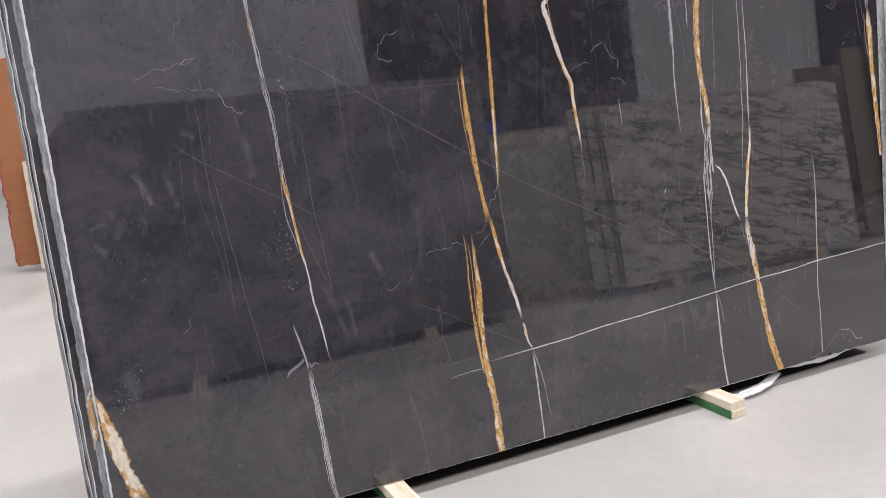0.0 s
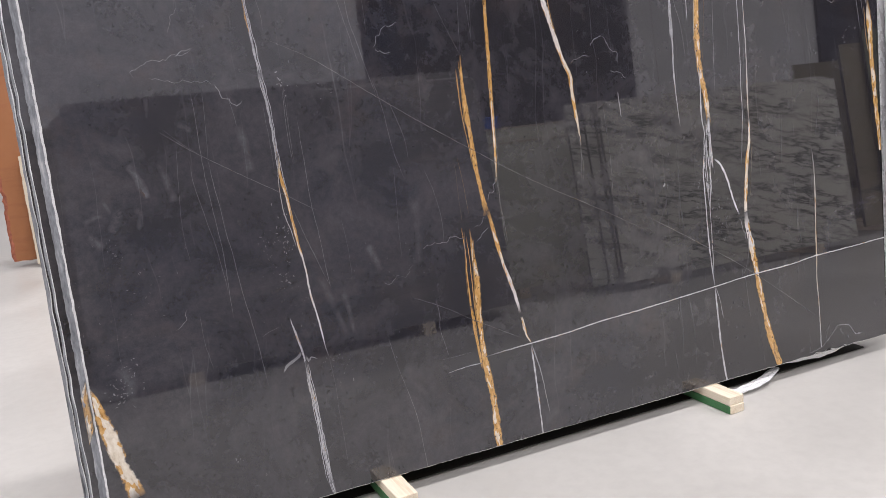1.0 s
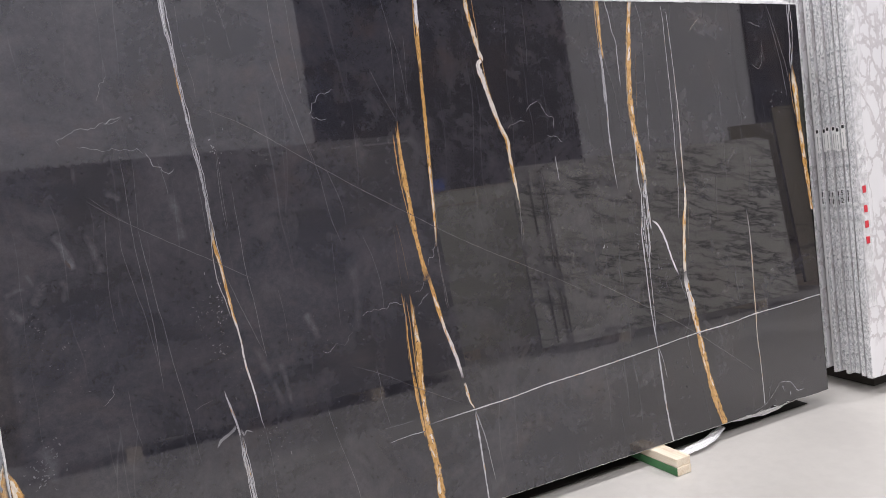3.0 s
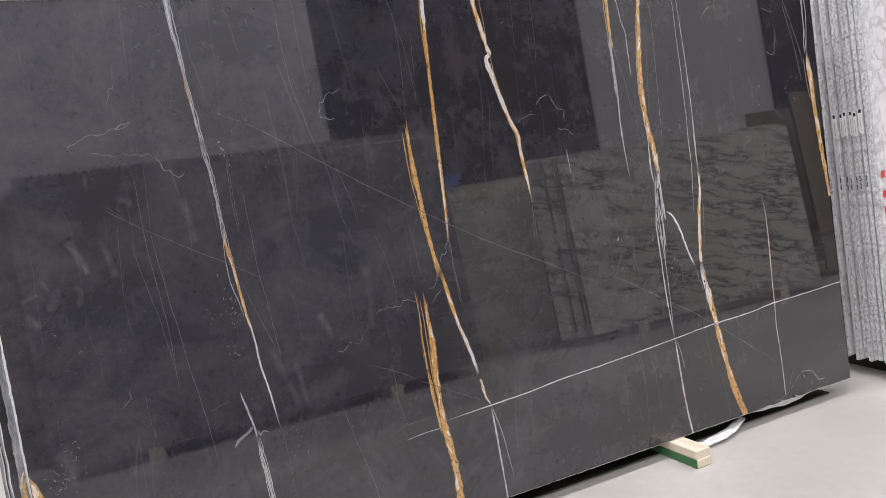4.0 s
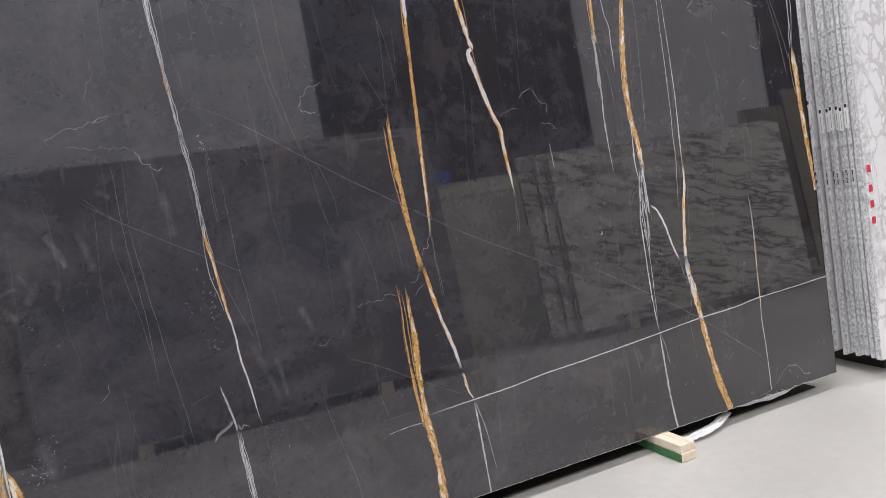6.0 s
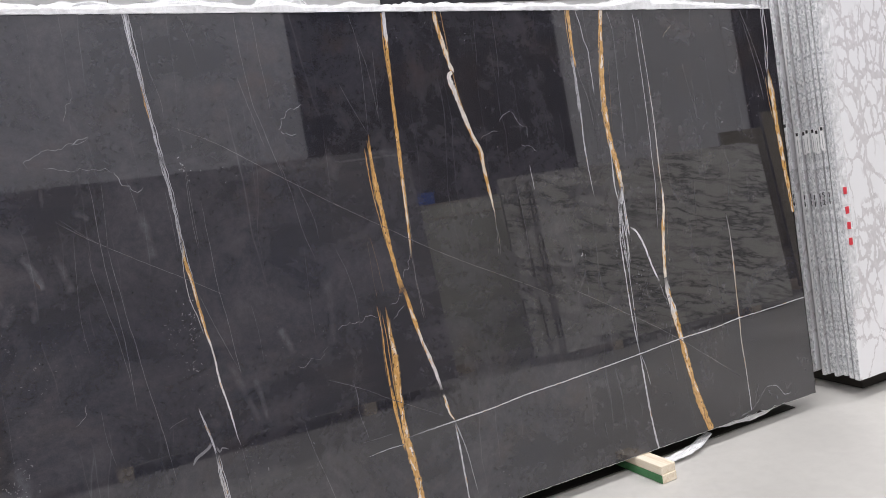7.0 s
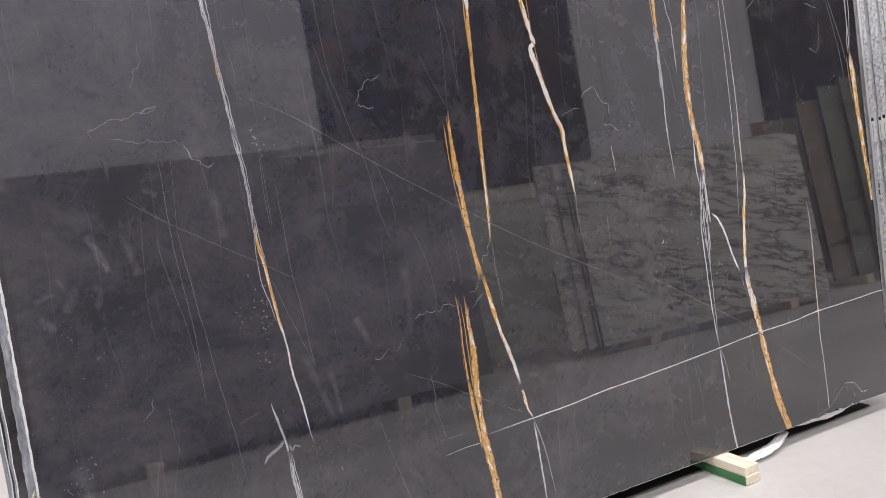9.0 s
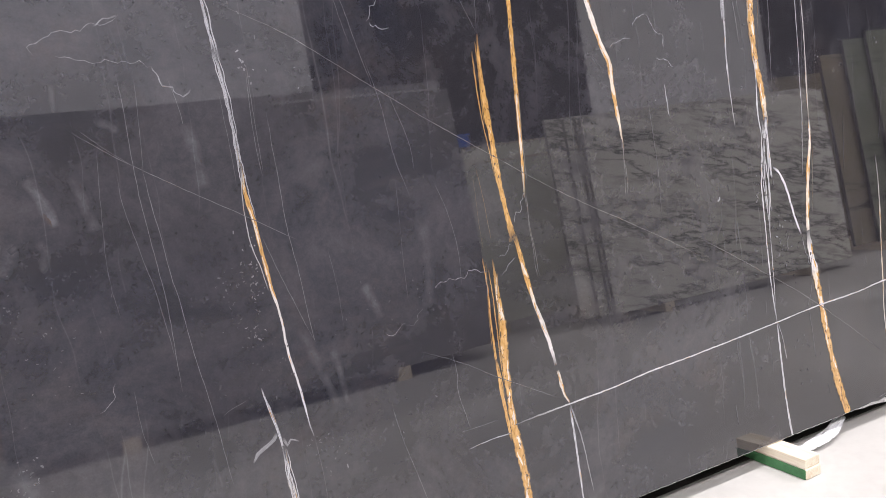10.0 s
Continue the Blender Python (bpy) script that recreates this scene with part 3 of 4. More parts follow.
vein([(0.816, 1.707), (0.839, 1.621), (0.85, 1.534), (0.858, 1.418)],
     0.0018, 0, 0.166, broken=0.35)
vein([(0.732, 1.561), (0.768, 1.473), (0.809, 1.384)],
     0.0017, 0, 0.156, broken=0.35)
vein([(0.851, 0.85), (0.86, 0.812), (0.868, 0.771), (0.88, 0.709), (0.894, 0.646), (0.911, 0.592), (0.925, 0.539), (0.934, 0.496), (0.938, 0.469)],
     [(0, 0.0206), (0.2, 0.015), (0.5, 0.0112), (0.8, 0.015), (1, 0.0094)], [(0, 0.85), (0.3, 0.55), (0.5, 0.2), (1, 0.12)], 1)
vein([(0.942, 0.452), (0.947, 0.428), (0.954, 0.386), (0.971, 0.351)],
     [(0, 0.0098), (0.5, 0.0118), (1, 0.0059)], 0.25, 0.9)
vein([(0.971, 0.351), (0.996, 0.252), (1.01, 0.162), (1.021, 0.068)],
     [(0, 0.0052), (0.4, 0.0045), (1, 0.0022)], 0, 0.34)
vein([(0.97, 0.339), (0.975, 0.235), (0.979, 0.148), (0.982, 0.06), (0.984, -0.002)],
     0.0076, 0, 0.85, broken=0.4)
# the broad gold vein with white inclusions
vein([(0.776, 0.797), (0.778, 0.73), (0.781, 0.67), (0.784, 0.611), (0.778, 0.533), (0.777, 0.474), (0.778, 0.415), (0.781, 0.354), (0.783, 0.314), (0.799, 0.171), (0.801, 0.064), (0.806, -0.008)],
     [(0, 0.0036), (0.1, 0.0143), (0.25, 0.0214), (0.5, 0.0214), (0.65, 0.0286), (0.8, 0.0303), (1, 0.0286)], [(0, 0.8), (0.1, 0.55), (0.3, 0.68), (0.5, 0.55), (0.6, 0.62), (0.75, 0.5), (1, 0.58)], 1)
vein([(0.746, 0.805), (0.751, 0.716), (0.748, 0.638), (0.749, 0.579), (0.75, 0.53), (0.756, 0.479), (0.761, 0.419)],
     [(0, 0.0039), (0.5, 0.0054), (1, 0.0107)], 0.85, 0.9)
vein([(0.76, 0.773), (0.764, 0.694), (0.764, 0.615), (0.764, 0.537), (0.766, 0.457)],
     0.004, 0.9, 0.722)
vein([(0.787, 0.758), (0.774, 0.652), (0.769, 0.555), (0.765, 0.493)],
     0.0031, 0.7, 0.595)
vein([(0.755, 0.793), (0.745, 0.659), (0.742, 0.561)],
     0.0027, 0.5, 0.425, broken=0.3)
vein([(0.75, 0.53), (0.754, 0.45), (0.762, 0.369), (0.767, 0.298)],
     [(0, 0.0071), (0.6, 0.0125), (1, 0.0054)], 0.92, 1)
vein([(0.573, 0.74), (0.611, 0.753), (0.643, 0.763), (0.684, 0.768), (0.726, 0.774), (0.76, 0.775)],
     0.0025, 0, 0.341, squiggle=1.8, broken=0.55)
vein([(0.794, 0.801), (0.823, 0.809), (0.846, 0.819)],
     0.0028, 0, 0.372, squiggle=1.8, broken=0.55)
vein([(0.8, 0.751), (0.818, 0.769), (0.833, 0.782), (0.848, 0.791)],
     0.0028, 0, 0.31, squiggle=1.8, broken=0.55)
vein([(0.751, 0.823), (0.749, 0.911), (0.747, 1.027)],
     0.0017, 0.5, 0.13, broken=0.35)
# the cream vein with a kink
vein([(1.124, 1.786), (1.129, 1.734), (1.143, 1.664), (1.157, 1.597), (1.164, 1.572), (1.148, 1.553), (1.163, 1.492), (1.18, 1.43), (1.198, 1.367), (1.214, 1.321), (1.231, 1.282), (1.235, 1.23), (1.24, 1.178), (1.245, 1.132), (1.25, 1.09), (1.255, 1.031)],
     [(0, 0.0164), (0.3, 0.0185), (0.34, 0.0226), (0.4, 0.0164), (0.7, 0.0185), (0.9, 0.0144), (1, 0.0051)], [(0, 0.36), (0.2, 0.28), (0.32, 0.15), (0.6, 0.24), (0.75, 0.3), (0.9, 0.34), (1, 0.25)], 1)
vein([(1.164, 1.572), (1.171, 1.512), (1.178, 1.471), (1.188, 1.433)],
     0.004, 0.7, 0.637)
vein([(1.151, 1.781), (1.154, 1.733), (1.157, 1.683), (1.16, 1.603)],
     0.0033, 0.6, 0.51)
vein([(1.25, 1.063), (1.253, 0.99), (1.249, 0.896)],
     0.002, 0.1, 0.234, strands=2, spread=0.0089, broken=0.35)
vein([(1.237, 1.319), (1.264, 1.335), (1.289, 1.344), (1.318, 1.344)],
     0.003, 0, 0.26, squiggle=1.8, broken=0.55)
vein([(1.324, 1.381), (1.339, 1.394), (1.368, 1.406), (1.381, 1.411)],
     0.0037, 0, 0.372, squiggle=1.8, broken=0.55)
vein([(1.381, 1.409), (1.405, 1.374), (1.439, 1.356), (1.441, 1.307)],
     0.0033, 0, 0.31, squiggle=1.8, broken=0.6)
vein([(1.408, 1.289), (1.451, 1.272), (1.473, 1.251)],
     0.0033, 0, 0.279, squiggle=1.8, broken=0.55)
vein([(1.432, 1.206), (1.436, 1.155), (1.439, 1.112)],
     0.0036, 0, 0.425)
# the bundle of gold and white near the middle
vein([(1.7, 1.77), (1.699, 1.714), (1.698, 1.66), (1.699, 1.605), (1.701, 1.551)],
     [(0, 0.0162), (0.5, 0.0162), (1, 0.0093)], 0.85, 1)
vein([(1.687, 1.77), (1.685, 1.693), (1.688, 1.617), (1.69, 1.562)],
     0.0047, 0.5, 0.637)
vein([(1.693, 1.617), (1.695, 1.497), (1.697, 1.431), (1.697, 1.365), (1.694, 1.3), (1.695, 1.223), (1.699, 1.145), (1.708, 1.051)],
     [(0, 0.0059), (0.2, 0.0119), (0.5, 0.0079), (1, 0.0032)], 0, 0.75, rough=0.6)
vein([(1.687, 1.595), (1.692, 1.53), (1.694, 1.442), (1.694, 1.377)],
     0.0031, 0, 0.51, strands=3, spread=0.0101)
vein([(1.737, 1.765), (1.75, 1.712), (1.757, 1.657), (1.771, 1.613), (1.772, 1.536), (1.773, 1.439)],
     0.0042, 0, 0.527)
vein([(1.702, 1.605), (1.715, 1.517), (1.74, 1.428), (1.753, 1.305)],
     0.0024, 0.1, 0.208, broken=0.35)
vein([(1.77, 1.768), (1.773, 1.689), (1.781, 1.623)],
     0.0019, 0, 0.13, broken=0.35)
vein([(1.859, 1.775), (1.841, 1.665), (1.828, 1.554), (1.818, 1.444), (1.813, 1.367), (1.817, 1.288), (1.826, 1.22), (1.84, 1.151), (1.845, 1.083), (1.846, 1.037)],
     [(0, 0.02), (0.3, 0.025), (0.55, 0.0275), (0.8, 0.0275), (1, 0.02)], [(0, 0.55), (0.3, 0.62), (0.6, 0.6), (0.85, 0.5), (1, 0.25)], 1)
vein([(1.832, 1.643), (1.81, 1.511), (1.802, 1.401), (1.806, 1.289)],
     0.0043, 0.4, 0.51)
vein([(1.813, 1.266), (1.816, 1.199), (1.814, 1.132), (1.813, 1.075), (1.822, 1.013)],
     [(0, 0.0042), (0.6, 0.0067), (1, 0.005)], 0, 0.68)
vein([(1.846, 1.071), (1.846, 1.003), (1.849, 0.935), (1.853, 0.873)],
     [(0, 0.0123), (0.5, 0.0143), (1, 0.0082)], 0.05, 0.95, rough=0.5)
vein([(1.836, 1.061), (1.834, 0.982), (1.831, 0.881), (1.832, 0.767)],
     0.0043, 0, 0.722, strands=3, spread=0.0244)
vein([(1.845, 1.015), (1.841, 0.902), (1.834, 0.812), (1.829, 0.71)],
     [(0, 0.0052), (0.6, 0.0052), (1, 0.0028)], 0, 0.637)
vein([(1.832, 1.005), (1.806, 0.884), (1.805, 0.794), (1.807, 0.702), (1.809, 0.611), (1.815, 0.506), (1.826, 0.4)],
     0.0057, 0, 0.722)
vein([(1.83, 0.96), (1.821, 0.837), (1.826, 0.711), (1.827, 0.561), (1.825, 0.447)],
     0.0037, 0, 0.51)
vein([(1.826, 0.4), (1.831, 0.307), (1.837, 0.189), (1.845, 0.093), (1.859, 0)],
     [(0, 0.0064), (0.5, 0.0095), (1, 0.0085)], [(0, 0), (1, 0.08)], 0.85, rough=0.4)
vein([(1.829, 0.4), (1.848, 0.338), (1.859, 0.265)],
     0.0035, 0, 0.425)
vein([(1.885, 1.761), (1.904, 1.684), (1.901, 1.55), (1.895, 1.394), (1.889, 1.259), (1.886, 1.168)],
     0.003, 0, 0.234, broken=0.35)
vein([(1.865, 1.575), (1.847, 1.397), (1.833, 1.264)],
     0.0027, 0.5, 0.182, broken=0.35)
vein([(1.862, 0.908), (1.89, 0.885), (1.917, 0.833), (1.936, 0.772), (1.952, 0.723), (1.973, 0.671)],
     [(0, 0.0074), (0.3, 0.0106), (1, 0.0074)], 0, 0.95)
vein([(2.015, 1.748), (2.02, 1.691), (2.021, 1.589), (2.022, 1.475), (2.023, 1.36), (2.023, 1.269), (2.019, 1.177), (2.018, 1.061), (2, 0.866)],
     [(0, 0.0023), (0.3, 0.004), (0.7, 0.0036), (1, 0.0022)], 0, 0.578)
vein([(2.041, 1.725), (2.049, 1.565), (2.053, 1.45), (2.055, 1.335), (2.054, 1.242), (2.05, 1.127), (2.049, 1.034)],
     [(0, 0.003), (0.5, 0.005), (1, 0.0077)], [(0, 0), (1, 0.2)], 0.595)
vein([(2.051, 1.046), (2.047, 0.965), (2.032, 0.897), (2.02, 0.805), (2.01, 0.713), (2.006, 0.655)],
     [(0, 0.0107), (0.4, 0.0161), (0.8, 0.0174), (1, 0.0187)], [(0, 0.1), (0.4, 0.35), (0.8, 0.3), (1, 0.2)], 1)
vein([(2.062, 0.963), (2.048, 0.847), (2.038, 0.732)],
     0.0029, 0.3, 0.208, broken=0.35)
vein([(2.007, 0.678), (2.014, 0.607), (2.028, 0.545), (2.035, 0.497), (2.046, 0.435), (2.058, 0.361), (2.071, 0.286), (2.086, 0.211), (2.105, 0.134), (2.126, 0.068), (2.15, 0.003)],
     [(0, 0.0194), (0.15, 0.0277), (0.4, 0.0277), (0.6, 0.0304), (0.85, 0.0332), (1, 0.0304)], [(0, 0.12), (0.2, 0.16), (0.28, 0.58), (0.5, 0.52), (0.75, 0.68), (1, 0.9)], 1)
vein([(1.977, 0.66), (1.99, 0.611), (2.006, 0.561)],
     0.0039, 0, 0.31, squiggle=1.8, broken=0.55)
vein([(2.016, 0.583), (2.004, 0.479), (1.975, 0.415)],
     0.0024, 0, 0.208, broken=0.4)
vein([(2.12, 0.106), (2.122, 0.064), (2.135, 0.029)],
     0.0065, 0.9, 0.68)
vein([(1.983, 0.425), (1.993, 0.34), (2.001, 0.243)],
     0.0026, 0, 0.208, broken=0.35)
# veins at the far end
vein([(2.752, 1.747), (2.746, 1.627), (2.743, 1.527), (2.743, 1.465)],
     0.0052, 0.05, 0.637, strands=3, spread=0.021)
vein([(2.742, 1.482), (2.748, 1.389), (2.752, 1.313), (2.755, 1.224), (2.765, 1.134), (2.771, 1.045), (2.781, 0.954), (2.79, 0.837)],
     [(0, 0.0129), (0.15, 0.0289), (0.5, 0.0257), (0.8, 0.0257), (1, 0.0193)], [(0, 0.3), (0.3, 0.45), (0.6, 0.48), (1, 0.55)], 1)
vein([(2.719, 1.453), (2.723, 1.353), (2.737, 1.264)],
     0.0056, 0.5, 0.51)
vein([(2.61, 1.75), (2.655, 1.631), (2.696, 1.505), (2.713, 1.416)],
     0.0034, 0, 0.234, broken=0.35)
vein([(2.621, 1.694), (2.669, 1.506), (2.694, 1.35)],
     0.0034, 0, 0.234, broken=0.35)
vein([(2.563, 1.598), (2.563, 1.537), (2.533, 1.478), (2.495, 1.497)],
     0.0043, 0, 0.248, squiggle=0.7, broken=0.55)
vein([(2.492, 1.674), (2.524, 1.665), (2.563, 1.654)],
     0.0058, 0, 0.217, squiggle=0.7, broken=0.6)
vein([(2.159, 1.647), (2.182, 1.674), (2.211, 1.696)],
     0.0043, 0.2, 0.279, squiggle=0.7, broken=0.55)
vein([(2.384, 0.889), (2.392, 0.795), (2.391, 0.672), (2.387, 0.55), (2.384, 0.434), (2.382, 0.327), (2.386, 0.227), (2.389, 0.088), (2.389, 0.026)],
     [(0, 0.0037), (0.25, 0.0075), (0.6, 0.0075), (1, 0.005)], [(0, 0.1), (0.5, 0.3), (1, 0.05)], 0.612)
vein([(2.312, 0.015), (2.378, 0.023), (2.456, 0.072), (2.486, 0.103)],
     0.0039, 0, 0.279, squiggle=0.7, broken=0.55)
vein([(2.486, 0.103), (2.556, 0.094), (2.601, 0.044), (2.642, 0.044)],
     0.0055, 0, 0.372, squiggle=0.7, broken=0.55)
vein([(2.414, 0.032), (2.426, 0.079), (2.448, 0.125)],
     0.0033, 0, 0.208, broken=0.35)
# the pale seam that crosses the slab, and fine straight scratches
vein([(0.787, 0.339), (0.871, 0.344), (0.975, 0.349), (1.127, 0.356), (1.301, 0.371), (1.457, 0.377), (1.621, 0.387), (1.826, 0.4), (2.037, 0.416), (2.228, 0.421), (2.384, 0.434), (2.572, 0.439), (2.809, 0.448)],
     [(0, 0.0047), (0.5, 0.005), (1, 0.005)], 0.08, 0.807)
vein([(0.635, 0.313), (0.716, 0.32), (0.767, 0.32)],
     [(0, 0.0019), (1, 0.0037)], 0.05, 0.595)
vein([(0.619, 0.364), (0.67, 0.364), (0.734, 0.367)],
     0.0017, 0, 0.182, broken=0.35)
vein([(0.156, 1.477), (0.297, 1.406), (0.459, 1.298), (0.631, 1.181), (0.816, 1.065), (0.973, 0.968), (1.163, 0.865), (1.366, 0.76), (1.532, 0.666)],
     [(0, 0.0016), (0.3, 0.0024), (1, 0.002)], 0.1, 0.187, broken=0.35)
vein([(1.529, 0.726), (1.741, 0.601), (2.009, 0.436), (2.354, 0.184)],
     0.0026, 0.1, 0.187, broken=0.35)
vein([(0.537, 0.6), (0.648, 0.545), (0.762, 0.474), (0.943, 0.372)],
     0.0017, 0.05, 0.172, broken=0.35)
vein([(-0.178, 1.228), (-0.071, 1.146), (0.148, 1.007), (0.257, 0.935)],
     0.0015, 0.05, 0.187, broken=0.35)
vein([(-0.167, 1.233), (-0.118, 1.186), (-0.067, 1.143)],
     0.0014, 0, 0.104, broken=0.35)
# hairlines
vein([(-0.075, 1.34), (-0.071, 1.256), (-0.071, 1.13), (-0.065, 1.027), (-0.056, 0.921), (-0.05, 0.833), (-0.05, 0.718), (-0.049, 0.646)],
     0.0015, 0, 0.198, broken=0.35)
vein([(-0.055, 1.145), (-0.047, 1.058), (-0.038, 0.971), (-0.032, 0.9), (-0.022, 0.828), (-0.01, 0.71), (-0, 0.645), (0.01, 0.57), (0.017, 0.495), (0.026, 0.409)],
     0.0015, 0, 0.218, broken=0.35)
vein([(-0.106, 1.134), (-0.104, 1.066), (-0.091, 0.987), (-0.072, 0.889), (-0.06, 0.799), (-0.054, 0.727)],
     0.0015, 0, 0.146, broken=0.35)
vein([(-0.137, 1.188), (-0.146, 1.089), (-0.156, 0.937), (-0.148, 0.832)],
     0.0014, 0, 0.104, broken=0.35)
vein([(0.027, 1.322), (0.042, 1.253), (0.048, 1.15), (0.053, 1.097)],
     0.0015, 0, 0.125, broken=0.35)
vein([(-0.147, 0.674), (-0.144, 0.585), (-0.131, 0.501)],
     0.0014, 0, 0.104, broken=0.35)
vein([(-0.041, 1.328), (-0.046, 1.228), (-0.053, 1.128)],
     0.0014, 0, 0.114, broken=0.35)
vein([(0.202, 1.341), (0.201, 1.237), (0.203, 1.096)],
     0.0016, 0, 0.156, broken=0.35)
vein([(0.231, 1.234), (0.235, 1.092), (0.239, 0.966), (0.251, 0.854), (0.265, 0.685), (0.275, 0.646)],
     0.0016, 0, 0.187, broken=0.35)
vein([(0.177, 0.957), (0.206, 0.862), (0.232, 0.784), (0.265, 0.685), (0.278, 0.636)],
     0.0016, 0, 0.166, broken=0.35)
vein([(0.436, 0.498), (0.453, 0.396), (0.481, 0.29), (0.504, 0.193), (0.513, 0.099), (0.521, -0.007)],
     0.0017, 0, 0.177, broken=0.35)
vein([(0.622, 0.579), (0.63, 0.518), (0.626, 0.474), (0.649, 0.362)],
     0.0018, 0, 0.187, broken=0.35)
vein([(0.488, 1.334), (0.513, 1.232), (0.534, 1.092), (0.562, 0.995)],
     0.0017, 0, 0.135, broken=0.35)
vein([(0.536, 1.258), (0.567, 1.163), (0.58, 1.105), (0.582, 1.058)],
     0.0017, 0, 0.156, broken=0.35)
vein([(0.631, 1.024), (0.658, 0.944), (0.677, 0.844), (0.675, 0.747)],
     0.0017, 0, 0.125, broken=0.35)
vein([(0.243, 0.727), (0.278, 0.636), (0.28, 0.559)],
     0.0017, 0, 0.156, broken=0.35)
vein([(0.527, 1.037), (0.521, 0.868), (0.518, 0.735)],
     0.0017, 0, 0.083, broken=0.35)
vein([(0.329, 0.898), (0.339, 0.803), (0.341, 0.709)],
     0.0017, 0, 0.073, broken=0.35)
vein([(0.402, 1.604), (0.424, 1.499), (0.455, 1.373)],
     0.0017, 0, 0.135, broken=0.35)
vein([(0.131, 1.278), (0.137, 1.174), (0.139, 1.086)],
     0.0015, 0, 0.104, broken=0.35)
vein([(0.259, 1.789), (0.277, 1.712), (0.289, 1.629)],
     0.0015, 0, 0.135, broken=0.35)
vein([(0.141, 1.769), (0.143, 1.651), (0.163, 1.548), (0.164, 1.493)],
     0.0014, 0, 0.125, broken=0.35)
vein([(0.421, 1.787), (0.423, 1.679), (0.429, 1.599), (0.438, 1.509), (0.455, 1.445), (0.477, 1.352), (0.5, 1.267)],
     0.0016, 0, 0.177, broken=0.35)
vein([(0.478, 1.785), (0.481, 1.667), (0.489, 1.541), (0.49, 1.469)],
     0.0017, 0, 0.125, broken=0.35)
vein([(0.198, 1.321), (0.195, 1.235), (0.196, 1.148), (0.201, 1.091)],
     0.0014, 0, 0.177, broken=0.35)
vein([(1.358, 1.759), (1.359, 1.623), (1.352, 1.52)],
     0.0022, 0, 0.114, broken=0.35)
vein([(1.362, 1.164), (1.376, 0.971), (1.373, 0.801)],
     0.0022, 0, 0.125, broken=0.35)
vein([(1.281, 1.757), (1.269, 1.586)],
     0.002, 0, 0.104, broken=0.35)
vein([(2.225, 1.059), (2.211, 0.847)],
     0.0027, 0, 0.073, broken=0.35)
vein([(1.609, 0.178), (1.616, 0.108)],
     0.0024, 0, 0.156, broken=0.35)
vein([(2.439, 1.107), (2.407, 0.94)],
     0.0029, 0, 0.104, broken=0.35)
vein([(0.871, 1.667), (0.865, 1.552), (0.856, 1.418)],
     0.0018, 0, 0.135, broken=0.35)
# pale scribbles
vein([(-0.183, 1.382), (-0.122, 1.365), (-0.058, 1.363), (-0.001, 1.35)],
     0.0018, 0, 0.26, squiggle=1.8, broken=0.55)
vein([(-0.001, 1.35), (0.007, 1.327), (0.017, 1.311), (0.036, 1.304), (0.042, 1.29), (0.054, 1.281), (0.075, 1.294)],
     0.0037, 0, 0.31, squiggle=1.8, broken=0.55)
vein([(-0.219, 1.39), (-0.226, 1.401), (-0.189, 1.426), (-0.128, 1.431), (-0.087, 1.438), (-0.047, 1.454)],
     0.0021, 0, 0.248, squiggle=1.8, broken=0.55)
vein([(-0.099, 1.435), (-0.078, 1.447), (-0.052, 1.455)],
     0.0042, 0, 0.248, squiggle=1.8, broken=0.5)
vein([(-0.077, 1.576), (-0.097, 1.558), (-0.1, 1.532), (-0.11, 1.506)],
     0.0017, 0, 0.198, squiggle=1.8, broken=0.55)
vein([(0.599, 1.494), (0.575, 1.49), (0.545, 1.474), (0.519, 1.449), (0.504, 1.426)],
     0.0025, 0, 0.372, squiggle=1.8, broken=0.4)
vein([(0.515, 1.422), (0.521, 1.407), (0.563, 1.399)],
     0.0033, 0, 0.372, squiggle=1.8, broken=0.55)
vein([(0.446, 0.669), (0.479, 0.67), (0.504, 0.677)],
     0.0026, 0, 0.341, squiggle=1.8, broken=0.55)
vein([(0.504, 0.677), (0.538, 0.685), (0.556, 0.713)],
     0.0017, 0, 0.186, squiggle=1.8, broken=0.55)
vein([(-0.219, 0.641), (-0.208, 0.655), (-0.192, 0.666), (-0.18, 0.699)],
     0.0022, 0, 0.248, squiggle=1.8, broken=0.55)
vein([(0.028, 0.57), (0.047, 0.58), (0.085, 0.591)],
     0.0016, 0, 0.156, broken=0.35)
# the cream and gold vein in the corner
vein([(-0.485, 0.526), (-0.473, 0.482), (-0.464, 0.436), (-0.45, 0.366), (-0.434, 0.282), (-0.42, 0.231), (-0.403, 0.165)],
     [(0, 0.0107), (0.2, 0.0321), (0.4, 0.0428), (0.7, 0.0455), (1, 0.0482)], [(0, 0.3), (1, 0.27)], 1)
# milky wipe marks
vein([(-0.275, 1.147), (-0.258, 1.104), (-0.237, 1.042)],
     0.0291, 0, 0.12, soft=1)
vein([(-0.36, 1.048), (-0.348, 1.025), (-0.341, 1.006)],
     0.0145, 0, 0.06, soft=1)
vein([(-0.327, 1.022), (-0.329, 0.994), (-0.351, 0.958)],
     0.0291, 0, 0.084, soft=1)
vein([(-0.422, 0.992), (-0.389, 1.007), (-0.366, 1.007)],
     0.0175, 0, 0.06, soft=1)
vein([(-0.412, 0.958), (-0.394, 0.934), (-0.378, 0.914)],
     0.0262, 0, 0.06, soft=1)
vein([(0.051, 1.226), (0.059, 1.166), (0.067, 1.078)],
     0.033, 0, 0.06, soft=1)
vein([(0.407, 0.801), (0.426, 0.751), (0.444, 0.709)],
     0.0295, 0, 0.072, soft=1)
